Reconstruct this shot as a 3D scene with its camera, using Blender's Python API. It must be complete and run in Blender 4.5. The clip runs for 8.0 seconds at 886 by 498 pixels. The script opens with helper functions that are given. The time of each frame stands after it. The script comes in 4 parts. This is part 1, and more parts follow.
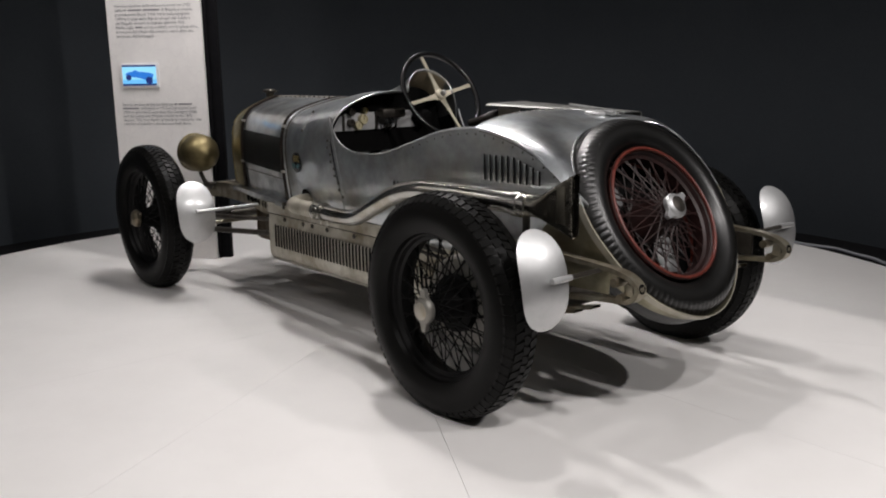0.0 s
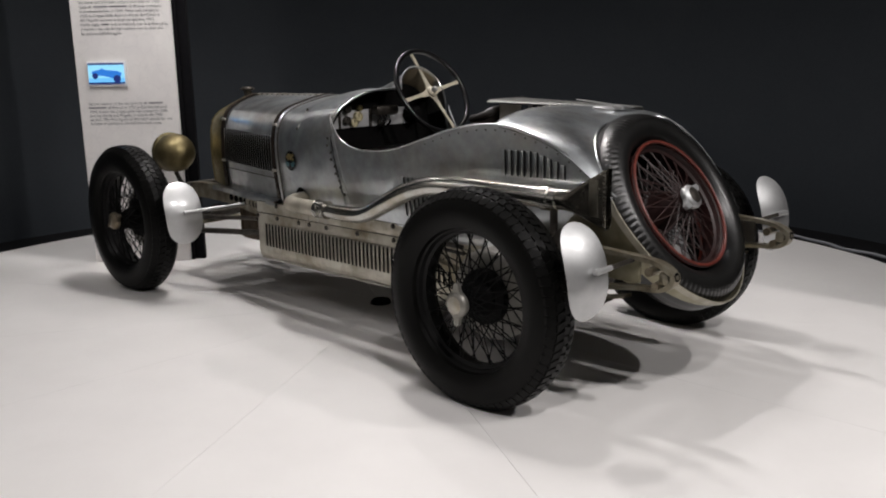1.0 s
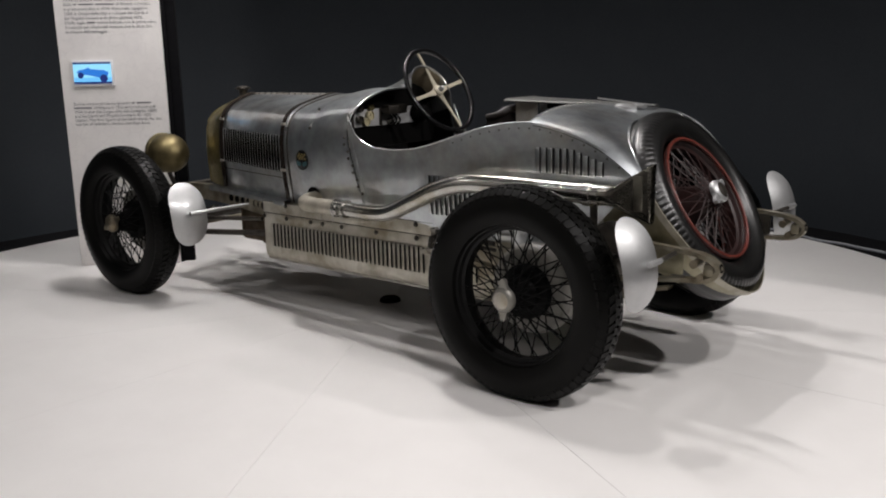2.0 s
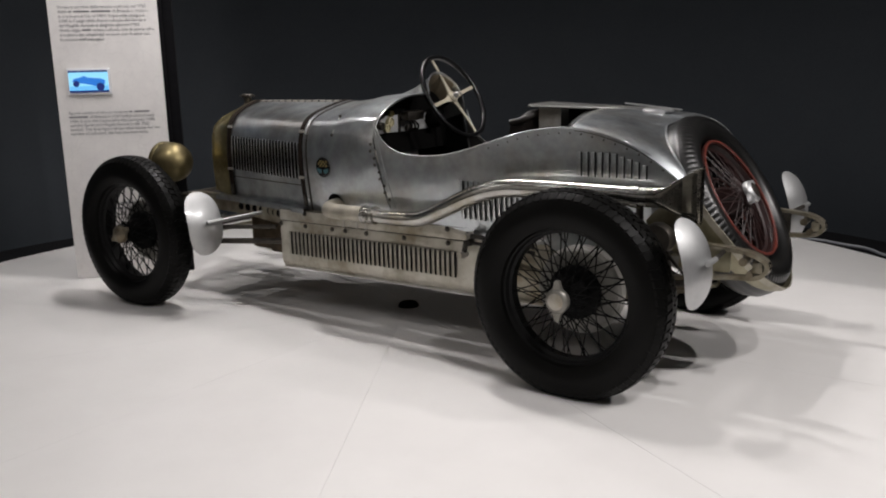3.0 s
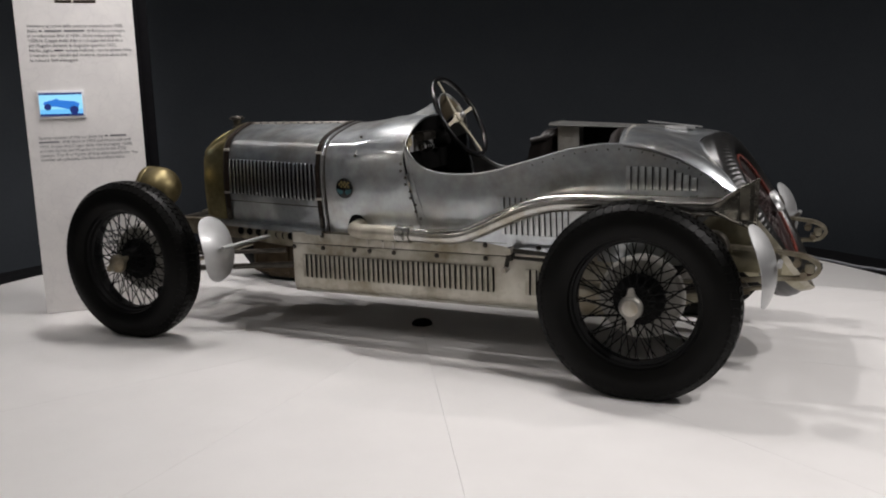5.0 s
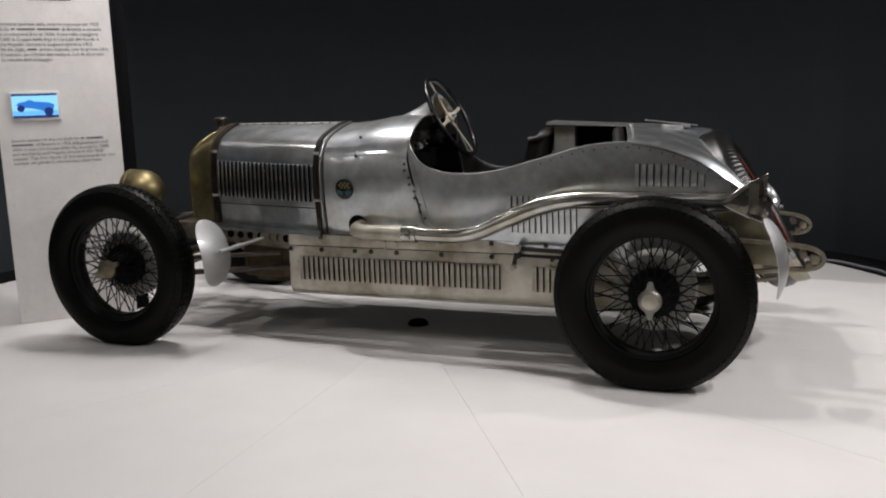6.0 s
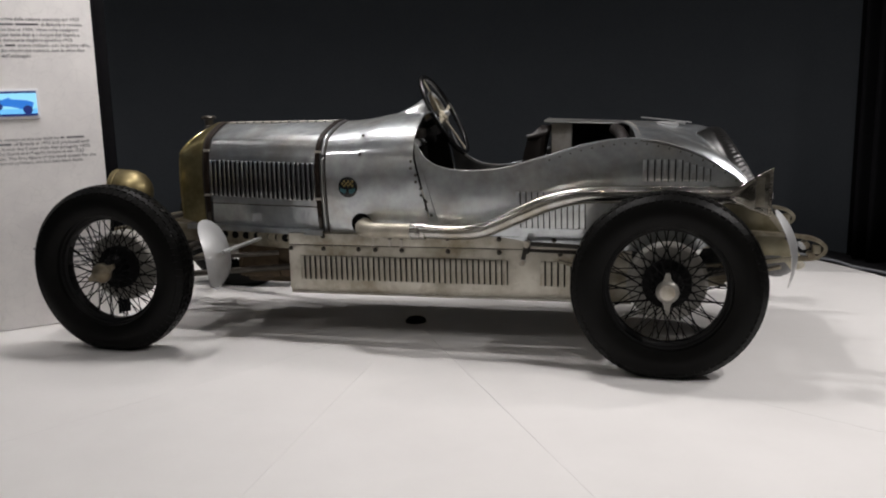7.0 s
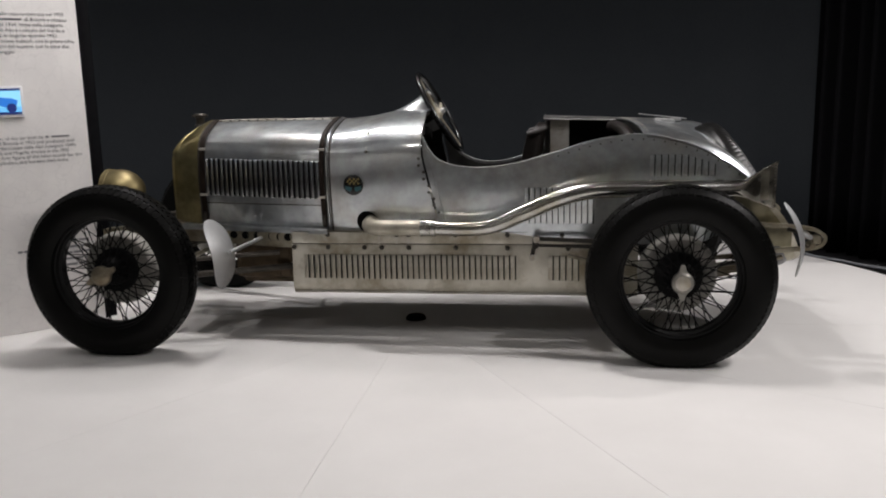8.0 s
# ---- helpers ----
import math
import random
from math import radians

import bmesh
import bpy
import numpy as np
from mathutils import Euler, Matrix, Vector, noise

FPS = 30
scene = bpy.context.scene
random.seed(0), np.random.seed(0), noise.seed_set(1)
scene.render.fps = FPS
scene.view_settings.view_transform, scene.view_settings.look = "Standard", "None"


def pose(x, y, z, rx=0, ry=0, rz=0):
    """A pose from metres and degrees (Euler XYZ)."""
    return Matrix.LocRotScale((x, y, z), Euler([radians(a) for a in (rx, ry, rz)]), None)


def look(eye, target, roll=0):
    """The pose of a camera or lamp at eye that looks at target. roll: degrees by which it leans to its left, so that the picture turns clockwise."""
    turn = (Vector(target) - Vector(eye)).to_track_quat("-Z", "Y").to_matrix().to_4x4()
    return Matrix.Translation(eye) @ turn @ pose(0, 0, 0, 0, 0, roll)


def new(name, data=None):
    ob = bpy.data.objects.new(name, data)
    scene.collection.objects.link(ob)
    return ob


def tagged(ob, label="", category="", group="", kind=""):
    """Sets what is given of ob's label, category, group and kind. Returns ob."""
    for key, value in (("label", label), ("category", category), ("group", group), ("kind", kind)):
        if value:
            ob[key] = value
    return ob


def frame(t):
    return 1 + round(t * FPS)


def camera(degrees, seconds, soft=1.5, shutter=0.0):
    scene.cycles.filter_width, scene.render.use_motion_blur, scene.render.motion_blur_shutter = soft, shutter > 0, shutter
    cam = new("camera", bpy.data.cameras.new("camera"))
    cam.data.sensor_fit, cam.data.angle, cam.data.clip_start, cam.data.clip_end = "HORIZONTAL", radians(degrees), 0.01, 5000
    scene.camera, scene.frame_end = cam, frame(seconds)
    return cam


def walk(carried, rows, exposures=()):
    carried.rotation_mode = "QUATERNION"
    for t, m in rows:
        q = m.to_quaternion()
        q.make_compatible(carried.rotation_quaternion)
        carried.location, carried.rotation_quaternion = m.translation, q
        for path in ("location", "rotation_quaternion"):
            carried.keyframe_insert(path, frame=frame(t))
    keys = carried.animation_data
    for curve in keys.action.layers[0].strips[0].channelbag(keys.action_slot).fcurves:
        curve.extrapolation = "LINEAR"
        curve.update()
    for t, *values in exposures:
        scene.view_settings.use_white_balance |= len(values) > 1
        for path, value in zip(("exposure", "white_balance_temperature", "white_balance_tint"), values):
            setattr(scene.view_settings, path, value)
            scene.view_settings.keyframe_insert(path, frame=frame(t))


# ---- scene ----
cam = camera(53.62, 8.0, soft=2.0)
# seconds, eye x, y, z, yaw, pitch, roll
ROWS = [
    (0.0, 2.4021, -2.7264, 1.2741, 50.029, -11.781, 0.915),
    (0.5, 2.2831, -2.8997, 1.2785, 47.224, -11.907, 0.975),
    (1.0, 2.1496, -3.0709, 1.2899, 44.312, -12.173, 1.160),
    (1.5, 2.0130, -3.2383, 1.2953, 41.795, -12.330, 1.086),
    (3.0, 1.5208, -3.7191, 1.3233, 34.988, -12.171, 1.390),
    (3.5, 1.3478, -3.8674, 1.3239, 32.508, -11.863, 1.388),
    (4.0, 1.1543, -4.0034, 1.3279, 29.971, -11.499, 1.449),
    (4.5, 0.9585, -4.1331, 1.3248, 27.375, -11.072, 1.403),
    (6.0, 0.3565, -4.4296, 1.3243, 18.962, -10.825, 1.412),
    (6.5, 0.1393, -4.5134, 1.3207, 16.080, -10.865, 1.294),
    (7.0, -0.0819, -4.5897, 1.3190, 13.209, -10.883, 1.277),
    (7.5, -0.2864, -4.6383, 1.3226, 10.574, -11.016, 1.386),
    (8.0, -0.5091, -4.6919, 1.3192, 7.914, -11.053, 1.246),
]
walk(cam, [(t, pose(x, y, z, 90 + pitch, roll, yaw)) for t, x, y, z, yaw, pitch, roll in ROWS])

# ---- light: ceiling spots over a dark exhibition hall, with added fill on unseen walls ----
world = bpy.data.worlds.new("hall_dark")
world.use_nodes = True
world.node_tree.nodes["Background"].inputs[0].default_value = (0.6, 0.7, 0.85, 1)
world.node_tree.nodes["Background"].inputs[1].default_value = 0.0
scene.world = world
scene.view_settings.exposure = 0.09


def spot(name, eye, target, watts, size, cone=100, blend=0.6, colour=(1, 0.953, 0.942)):
    lamp = bpy.data.lights.new(name, "SPOT")
    lamp.energy, lamp.shadow_soft_size, lamp.spot_size, lamp.spot_blend = watts, size, radians(cone), blend
    lamp.color = colour
    ob = new(name, lamp)
    ob.matrix_world = look(eye, target)
    return ob


spot("spot_lamp_centre", (-1.40, 0.05, 4.4), (-1.3, -0.15, 0), 190, 0.12, 125, 0.8)
spot("spot_lamp_centre", (-1.95, 0.25, 4.4), (-1.7, -0.05, 0), 140, 0.12, 125, 0.8)
spot("spot_lamp_centre", (-2.7, 0.6, 4.4), (-2.3, -0.3, 0), 70, 0.08)
spot("spot_lamp_back", (-3.1, 1.5, 4.4), (-1.9, -0.3, 0.8), 115, 0.05, 80, 0.7)
spot("spot_lamp_front", (-0.5, -3.5, 4.4), (-1.3, -0.9, 0.2), 16, 0.08)
spot("spot_lamp_front", (0.9, -3.2, 4.4), (-0.6, -0.9, 0.2), 18, 0.08)
spot("spot_lamp_front", (-2.4, -3.6, 4.4), (-1.9, -0.8, 0.3), 24, 0.08)
spot("spot_lamp_nose", (-4.1, -3.5, 3.7), (-1.75, -0.3, 0.75), 25, 0.08, 44, 0.7)
spot("spot_lamp_nose", (-4.5, -0.4, 4.4), (-1.8, -0.2, 0.9), 22, 0.10, 46, 0.7)
spot("spot_lamp_tail", (2.7, -2.5, 4.4), (1.5, -1.7, 0.0), 310, 0.10, 72, 0.8)
spot("spot_lamp_tail", (3.3, -0.8, 4.4), (1.1, -0.6, 0.0), 270, 0.08)
spot("spot_lamp_tail", (4.8, 1.4, 4.6), (0.2, -0.4, 0.0), 430, 0.07, 80, 0.6)
spot("spot_lamp_board", (-2.2, -2.0, 4.5), (-3.4, -0.4, 1.5), 220, 0.05, 36, 0.6)
for azimuth in (205, 165, 125, 85, 45):
    a = radians(azimuth)
    spot("spot_lamp_wall", (-1.4 + 2.2 * math.cos(a), 2.2 * math.sin(a), 4.6), (-1.4 + 4.0 * math.cos(a), 4.0 * math.sin(a), 1.0), 16, 0.05, 130, 0.9)
# added fill lamps that brighten the unseen walls mirrored in the flanks
for x, y, tx, ty, watts in ((-5.6, -5.2, -8.4, -6.6, 260), (-2.2, -7.0, -4.6, -10.4, 420), (2.4, -5.4, 3.6, -8.6, 420)):
    spot("spot_lamp_hall", (x, y, 4.5), (tx, ty, 1.2), watts, 0.1, 110, 0.8)

# ---- materials ----


class Nodes:
    """A short way to write node trees."""

    def __init__(self, name):
        self.mat = bpy.data.materials.new(name)
        self.mat.use_nodes = True
        self.tree = self.mat.node_tree
        self.bsdf = self.tree.nodes["Principled BSDF"]
        self.coord = self.tree.nodes.new("ShaderNodeTexCoord").outputs["Object"]

    def node(self, kind, **inputs):
        n = self.tree.nodes.new(kind)
        for key, value in inputs.items():
            self.put(n.inputs[key.replace("_", " ")], value)
        return n

    def put(self, socket, value):
        if isinstance(value, bpy.types.NodeSocket):
            self.tree.links.new(value, socket)
        else:
            socket.default_value = value

    def noise(self, scale, detail=5.0, rough=0.55, stretch=None):
        vec = self.coord
        if stretch:
            m = self.tree.nodes.new("ShaderNodeMapping")
            self.put(m.inputs["Vector"], self.coord)
            m.inputs["Scale"].default_value = stretch
            vec = m.outputs[0]
        n = self.node("ShaderNodeTexNoise", Vector=vec, Scale=scale, Detail=detail, Roughness=rough)
        return n.outputs["Fac"]

    def ramp(self, fac, stops):
        r = self.tree.nodes.new("ShaderNodeValToRGB")
        self.put(r.inputs[0], fac)
        while len(r.color_ramp.elements) < len(stops):
            r.color_ramp.elements.new(0.5)
        for e, (at, c) in zip(r.color_ramp.elements, stops):
            e.position = at
            e.color = (c, c, c, 1) if isinstance(c, (int, float)) else (*c, 1)
        return r.outputs[0]

    def mix(self, fac, a, b, blend="MIX"):
        m = self.tree.nodes.new("ShaderNodeMix")
        m.data_type, m.blend_type = "RGBA", blend
        self.put(m.inputs[0], fac)
        for sock, v in ((m.inputs[6], a), (m.inputs[7], b)):
            self.put(sock, (*v, 1) if isinstance(v, tuple) and len(v) == 3 else v)
        return m.outputs[2]

    def bump(self, height, strength, distance):
        b = self.node("ShaderNodeBump", Strength=strength, Distance=distance, Height=height)
        self.put(self.bsdf.inputs["Normal"], b.outputs[0])

    def set(self, **kw):
        for key, v in kw.items():
            if isinstance(v, tuple) and len(v) == 3:
                v = (*v, 1)
            self.put(self.bsdf.inputs[key.replace("_", " ")], v)
        return self


def metal(name, light, dark, rough=(0.2, 0.42), scale=5.0, bump=0.05, metallic=1.0, stain=None, brushed=(1, 1, 1), sharp=0.0, patina=0.9):
    """Sheet or cast metal: wide blotches, fine rubbing marks, soft waves in the sheet."""
    n = Nodes(name)
    wide, fine, waves = n.noise(scale, 3, 0.55), n.noise(60, 2, 0.5, brushed), n.noise(scale * 0.75, 2, 0.45)
    blotch = n.ramp(wide, [(0.25, 0.0), (0.78, 1.0)])
    rub = n.ramp(fine, [(0.3, 0.0), (0.75, 1.0)])
    colour = n.mix(blotch, dark, light)
    if stain:
        spots = n.ramp(n.noise(4.3, 7, 0.65), [(0.45, 0.0), (0.68, patina)])
        colour = n.mix(spots, colour, stain)
    r = n.mix(blotch, (rough[1],) * 3, (rough[0],) * 3)
    r = n.mix(n.mix(1.0, rub, (0.2, 0.2, 0.2), "MULTIPLY"), r, (rough[1] + 0.05,) * 3)
    n.set(Base_Color=colour, Metallic=metallic, Roughness=r)
    n.bump(waves, bump, 0.05)
    if sharp:
        # a polished share of the surface beside the rubbed one
        polish = n.node("ShaderNodeBsdfPrincipled", Base_Color=colour, Metallic=metallic, Roughness=rough[0] * 0.42)
        n.put(polish.inputs["Normal"], n.bsdf.inputs["Normal"].links[0].from_socket)
        m = n.tree.nodes.new("ShaderNodeMixShader")
        patch = n.ramp(n.noise(scale * 2.3, 3, 0.6), [(0.3, sharp * 0.7), (0.7, sharp * 1.25)])
        n.put(m.inputs[0], patch)
        n.tree.links.new(n.bsdf.outputs[0], m.inputs[1])
        n.tree.links.new(polish.outputs[0], m.inputs[2])
        n.tree.links.new(m.outputs[0], n.tree.nodes["Material Output"].inputs[0])
    return n.mat


def paint(name, light, dark, rough=0.5, scale=12.0, bump=0.1, spec=0.5):
    n = Nodes(name)
    big, fine = n.noise(scale, 6, 0.6), n.noise(scale * 14, 3, 0.6)
    n.set(Base_Color=n.mix(n.ramp(big, [(0.3, 0.0), (0.72, 1.0)]), dark, light),
          Roughness=n.mix(fine, (rough * 0.8,) * 3, (min(1.0, rough * 1.2),) * 3), Specular_IOR_Level=spec)
    n.bump(n.mix(0.5, big, fine), bump, 0.004)
    return n.mat


ALU = metal("polished_aluminium", (0.655, 0.69, 0.71), (0.525, 0.555, 0.572), (0.31, 0.43), 4.6, 0.20, 0.96, stain=(0.47, 0.42, 0.34), brushed=(0.5, 1, 1), sharp=0.46, patina=0.5)
ALU_DULL = metal("dull_aluminium", (0.66, 0.645, 0.60), (0.48, 0.46, 0.42), (0.40, 0.55), 9.0, 0.12, 0.65, stain=(0.30, 0.25, 0.17))
YELLOWED = metal("yellowed_sheet_metal", (0.43, 0.40, 0.30), (0.22, 0.20, 0.13), (0.35, 0.5), 11.0, 0.08, 0.9, stain=(0.20, 0.17, 0.10))
ALU_SPUN = metal("bright_spun_aluminium", (0.62, 0.625, 0.625), (0.50, 0.505, 0.505), (0.44, 0.56), 9.0, 0.05, 0.97, sharp=0.12)
SMOKED = metal("smoke_stained_metal", (0.42, 0.40, 0.34), (0.16, 0.15, 0.12), (0.3, 0.45), 12.0, 0.08, stain=(0.10, 0.085, 0.06), sharp=0.3)
LID = metal("tarnished_aluminium", (0.40, 0.40, 0.385), (0.28, 0.28, 0.265), (0.36, 0.48), 8.0, 0.08, sharp=0.2)
FISH = metal("heat_stained_metal", (0.48, 0.465, 0.42), (0.17, 0.16, 0.135), (0.18, 0.32), 9.0, 0.14, stain=(0.16, 0.13, 0.08), sharp=0.5)
SPINNER = metal("worn_cast_metal", (0.34, 0.33, 0.30), (0.22, 0.21, 0.19), (0.42, 0.55), 16.0, 0.06, 0.8)
CHROME = metal("chromed_pipe", (0.60, 0.595, 0.57), (0.42, 0.415, 0.39), (0.13, 0.27), 7.0, 0.06, stain=(0.30, 0.27, 0.20))
SILL = metal("stained_sill_sheet", (0.70, 0.68, 0.605), (0.42, 0.395, 0.325), (0.38, 0.55), 6.5, 0.14, 0.62, stain=(0.24, 0.20, 0.13))
PIPE_RAW = metal("bare_pipe_metal", (0.56, 0.53, 0.45), (0.36, 0.335, 0.27), (0.42, 0.6), 14.0, 0.1, 0.6, stain=(0.22, 0.19, 0.13), patina=0.5)
LAMP_BRASS = metal("dark_tarnished_brass", (0.25, 0.205, 0.105), (0.10, 0.082, 0.045), (0.44, 0.58), 9.0, 0.06, sharp=0.15)
BRASS = metal("tarnished_brass", (0.44, 0.385, 0.205), (0.22, 0.185, 0.09), (0.34, 0.48), 11.0, 0.06, stain=(0.13, 0.105, 0.05), sharp=0.3, patina=0.6)
STEEL = metal("grimy_frame_steel", (0.48, 0.45, 0.36), (0.19, 0.165, 0.115), (0.3, 0.5), 14.0, 0.12, 0.85, stain=(0.13, 0.09, 0.05))
GRIME = paint("oily_black_grime", (0.030, 0.026, 0.020), (0.014, 0.012, 0.010), 0.45, 24.0, 0.2, 0.3)
DARK_STEEL = metal("oily_dark_steel", (0.11, 0.10, 0.085), (0.035, 0.03, 0.026), (0.3, 0.5), 18.0, 0.12, 0.7)
ENGINE = metal("rusty_crankcase", (0.11, 0.078, 0.045), (0.045, 0.031, 0.018), (0.4, 0.6), 14.0, 0.2, 0.6)
PANEL = paint("pale_instrument_panel", (0.50, 0.50, 0.50), (0.38, 0.38, 0.38), 0.4, 20.0, 0.03)
DRUM = paint("grey_brake_drum", (0.34, 0.33, 0.30), (0.24, 0.23, 0.21), 0.45, 18.0, 0.1)
RUBBER = paint("tyre_rubber", (0.0045, 0.0044, 0.0040), (0.003, 0.003, 0.0028), 0.40, 26.0, 0.12, 0.11)
RUBBER_SHINY = paint("oiled_tyre_rubber", (0.008, 0.0078, 0.0074), (0.005, 0.005, 0.0047), 0.34, 20.0, 0.12, 0.6)
# darker red for the spare wheel's rim well, spokes and hub
RED_DARK = paint("grimy_dark_red_enamel", (0.030, 0.009, 0.008), (0.014, 0.006, 0.005), 0.5, 30.0, 0.1)
CREAM = paint("cream_enamel", (0.52, 0.48, 0.38), (0.42, 0.38, 0.29), 0.4, 24.0, 0.05)
LINING = paint("beige_lining", (0.30, 0.25, 0.17), (0.20, 0.165, 0.11), 0.6, 14.0, 0.1)
SPOKE = paint("matt_black_spokes", (0.006, 0.006, 0.006), (0.004, 0.004, 0.004), 0.55, 30.0, 0.02, 0.08)
RIM_BLACK = paint("worn_black_rim_enamel", (0.007, 0.007, 0.007), (0.004, 0.004, 0.004), 0.5, 30.0, 0.05, 0.2)
BLACK = paint("black_enamel", (0.010, 0.010, 0.011), (0.005, 0.005, 0.005), 0.25, 20.0, 0.03)
# taken down to near black, so insides and recesses stay dark under the spots
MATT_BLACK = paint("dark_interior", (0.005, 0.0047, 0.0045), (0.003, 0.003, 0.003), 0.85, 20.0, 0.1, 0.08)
RED = paint("dull_red_enamel", (0.17, 0.032, 0.020), (0.085, 0.018, 0.013), 0.42, 30.0, 0.1)
LEATHER = paint("worn_dark_leather", (0.020, 0.014, 0.012), (0.008, 0.007, 0.006), 0.45, 18.0, 0.5)
STRAP = paint("brown_leather_strap", (0.024, 0.015, 0.010), (0.010, 0.007, 0.005), 0.6, 40.0, 0.3, 0.15)
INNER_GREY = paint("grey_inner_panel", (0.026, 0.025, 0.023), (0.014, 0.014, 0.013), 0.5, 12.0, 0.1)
GAUGE = paint("ivory_dial", (0.62, 0.56, 0.36), (0.45, 0.40, 0.25), 0.35, 40.0, 0.02)
YELLOW = paint("yellow_enamel", (0.28, 0.21, 0.06), (0.20, 0.15, 0.05), 0.35, 60.0, 0.02)
TEAL = paint("teal_enamel", (0.045, 0.14, 0.16), (0.03, 0.10, 0.12), 0.35, 60.0, 0.02)
PLATFORM = paint("white_platform_laminate", (0.80, 0.785, 0.77), (0.75, 0.735, 0.72), 0.42, 2.2, 0.03)
HALL_FLOOR = paint("black_carpet", (0.010, 0.010, 0.011), (0.006, 0.006, 0.007), 0.9, 30.0, 0.3, 0.1)
REFLECTOR_WALL = paint("pale_grey_wall_paint", (0.50, 0.49, 0.47), (0.44, 0.43, 0.41), 0.7, 3.0, 0.05, 0.25)
WALL = paint("charcoal_wall_paint", (0.031, 0.036, 0.042), (0.027, 0.032, 0.038), 0.75, 3.0, 0.06, 0.25)
CURTAIN = paint("black_cloth", (0.006, 0.006, 0.007), (0.003, 0.003, 0.004), 0.95, 30.0, 0.2, 0.1)


def veined(name, light, dark, vein):
    """Matt printed sheet with a faint net of fine grey veins."""
    n = Nodes(name)
    wide = n.noise(7.0, 5, 0.6)
    crack = n.node("ShaderNodeTexVoronoi", Vector=n.mix(0.12, n.coord, n.node("ShaderNodeTexNoise", Vector=n.coord, Scale=9.0).outputs["Color"]), Scale=13.0)
    crack.feature = "DISTANCE_TO_EDGE"
    lines = n.ramp(crack.outputs["Distance"], [(0.0, 0.26), (0.035, 0.0)])
    n.set(Base_Color=n.mix(lines, n.mix(n.ramp(wide, [(0.3, 0.0), (0.7, 1.0)]), dark, light), vein), Roughness=0.5, Specular_IOR_Level=0.3)
    return n.mat


BOARD = veined("white_printed_board", (0.80, 0.78, 0.76), (0.72, 0.70, 0.69), (0.58, 0.57, 0.56))
INK = paint("grey_ink", (0.25, 0.25, 0.26), (0.20, 0.20, 0.21), 0.6, 30.0, 0.0, 0.2)
GREY_PLASTIC = paint("grey_cable_sheath", (0.30, 0.31, 0.33), (0.24, 0.25, 0.27), 0.5, 30.0, 0.0)
PLASTIC = paint("white_plastic_frame", (0.75, 0.75, 0.76), (0.68, 0.68, 0.7), 0.35, 30.0, 0.0)


def glow(name, colour, strength):
    n = Nodes(name)
    n.set(Base_Color=(0.01, 0.01, 0.01), Emission_Color=colour, Emission_Strength=strength)
    return n.mat


SCREEN_SKY = glow("screen_pale_blue", (0.30, 0.72, 1.0), 1.0)
SCREEN_MID = glow("screen_blue", (0.02, 0.20, 0.72), 0.9)
SCREEN_HAZE = glow("screen_light_blue", (0.16, 0.55, 1.0), 0.95)
SCREEN_DARK = glow("screen_navy", (0.004, 0.02, 0.16), 0.9)

# ---- mesh helpers ----


def part(name, bm, material, parent=None, label="", smooth=True, at=None):
    """Links a bmesh as one mesh object, under a thing or under a part."""
    mesh = bpy.data.meshes.new(name)
    bmesh.ops.recalc_face_normals(bm, faces=bm.faces)
    for f in bm.faces:
        f.smooth = smooth
    bm.to_mesh(mesh)
    bm.free()
    for m in material if isinstance(material, (list, tuple)) else [material]:
        mesh.materials.append(m)
    ob = new(name, mesh)
    if parent:
        ob.parent = parent
    if at is not None:
        ob.matrix_basis = at
    if label:
        tagged(ob, label)
    if smooth and len(mesh.polygons) > 0:
        mesh.set_sharp_from_angle(angle=radians(38))
    return ob


def again(ob, m, parent=None):
    """One more object on the same mesh."""
    o = new(ob.name.split(".")[0], ob.data)
    o.parent = parent or ob.parent
    o.matrix_basis = m
    if "label" in ob:
        o["label"] = ob["label"]
    return o


def empty(name, at=None):
    ob = new(name)
    ob.empty_display_size = 0.1
    if at is not None:
        ob.matrix_world = at
    return ob


def grid(rows, closed=False, bm=None, mi=0):
    """Quads over rows of points."""
    bm = bm or bmesh.new()
    vs = [[bm.verts.new(p) for p in row] for row in rows]
    n = len(vs[0])
    for a, b in zip(vs, vs[1:]):
        for j in range(n if closed else n - 1):
            k = (j + 1) % n
            f = bm.faces.new((a[j], a[k], b[k], b[j]))
            f.material_index = mi
    return bm


def cap(bm, points):
    bm.faces.new([bm.verts.new(p) for p in points])
    return bm


def box(size, at=(0, 0, 0), bevel=0.0, bm=None, turn=None):
    bm = bm or bmesh.new()
    m = Matrix.Translation(at) @ (turn or Matrix()) @ Matrix.Diagonal((*size, 1))
    made = bmesh.ops.create_cube(bm, size=1.0, matrix=m)["verts"]
    if bevel:
        edges = list({e for v in made for e in v.link_edges})
        bmesh.ops.bevel(bm, geom=edges, offset=bevel, segments=2, affect="EDGES", profile=0.6)
    return bm


def lathe(profile, seg=32, axis="Y", bm=None, start=0.0, sweep=360.0, mi=0):
    """profile: (radius, offset along the axis)."""
    rows = []
    whole = abs(sweep - 360) < 1e-6
    count = seg if whole else seg + 1
    for r, h in profile:
        row = []
        for i in range(count):
            a = radians(start + sweep * i / seg)
            c, s = r * math.cos(a), r * math.sin(a)
            row.append({"Y": (c, h, s), "Z": (c, s, h), "X": (h, c, s)}[axis])
        rows.append(row)
    bm = grid(rows, whole, bm, mi)
    return bm


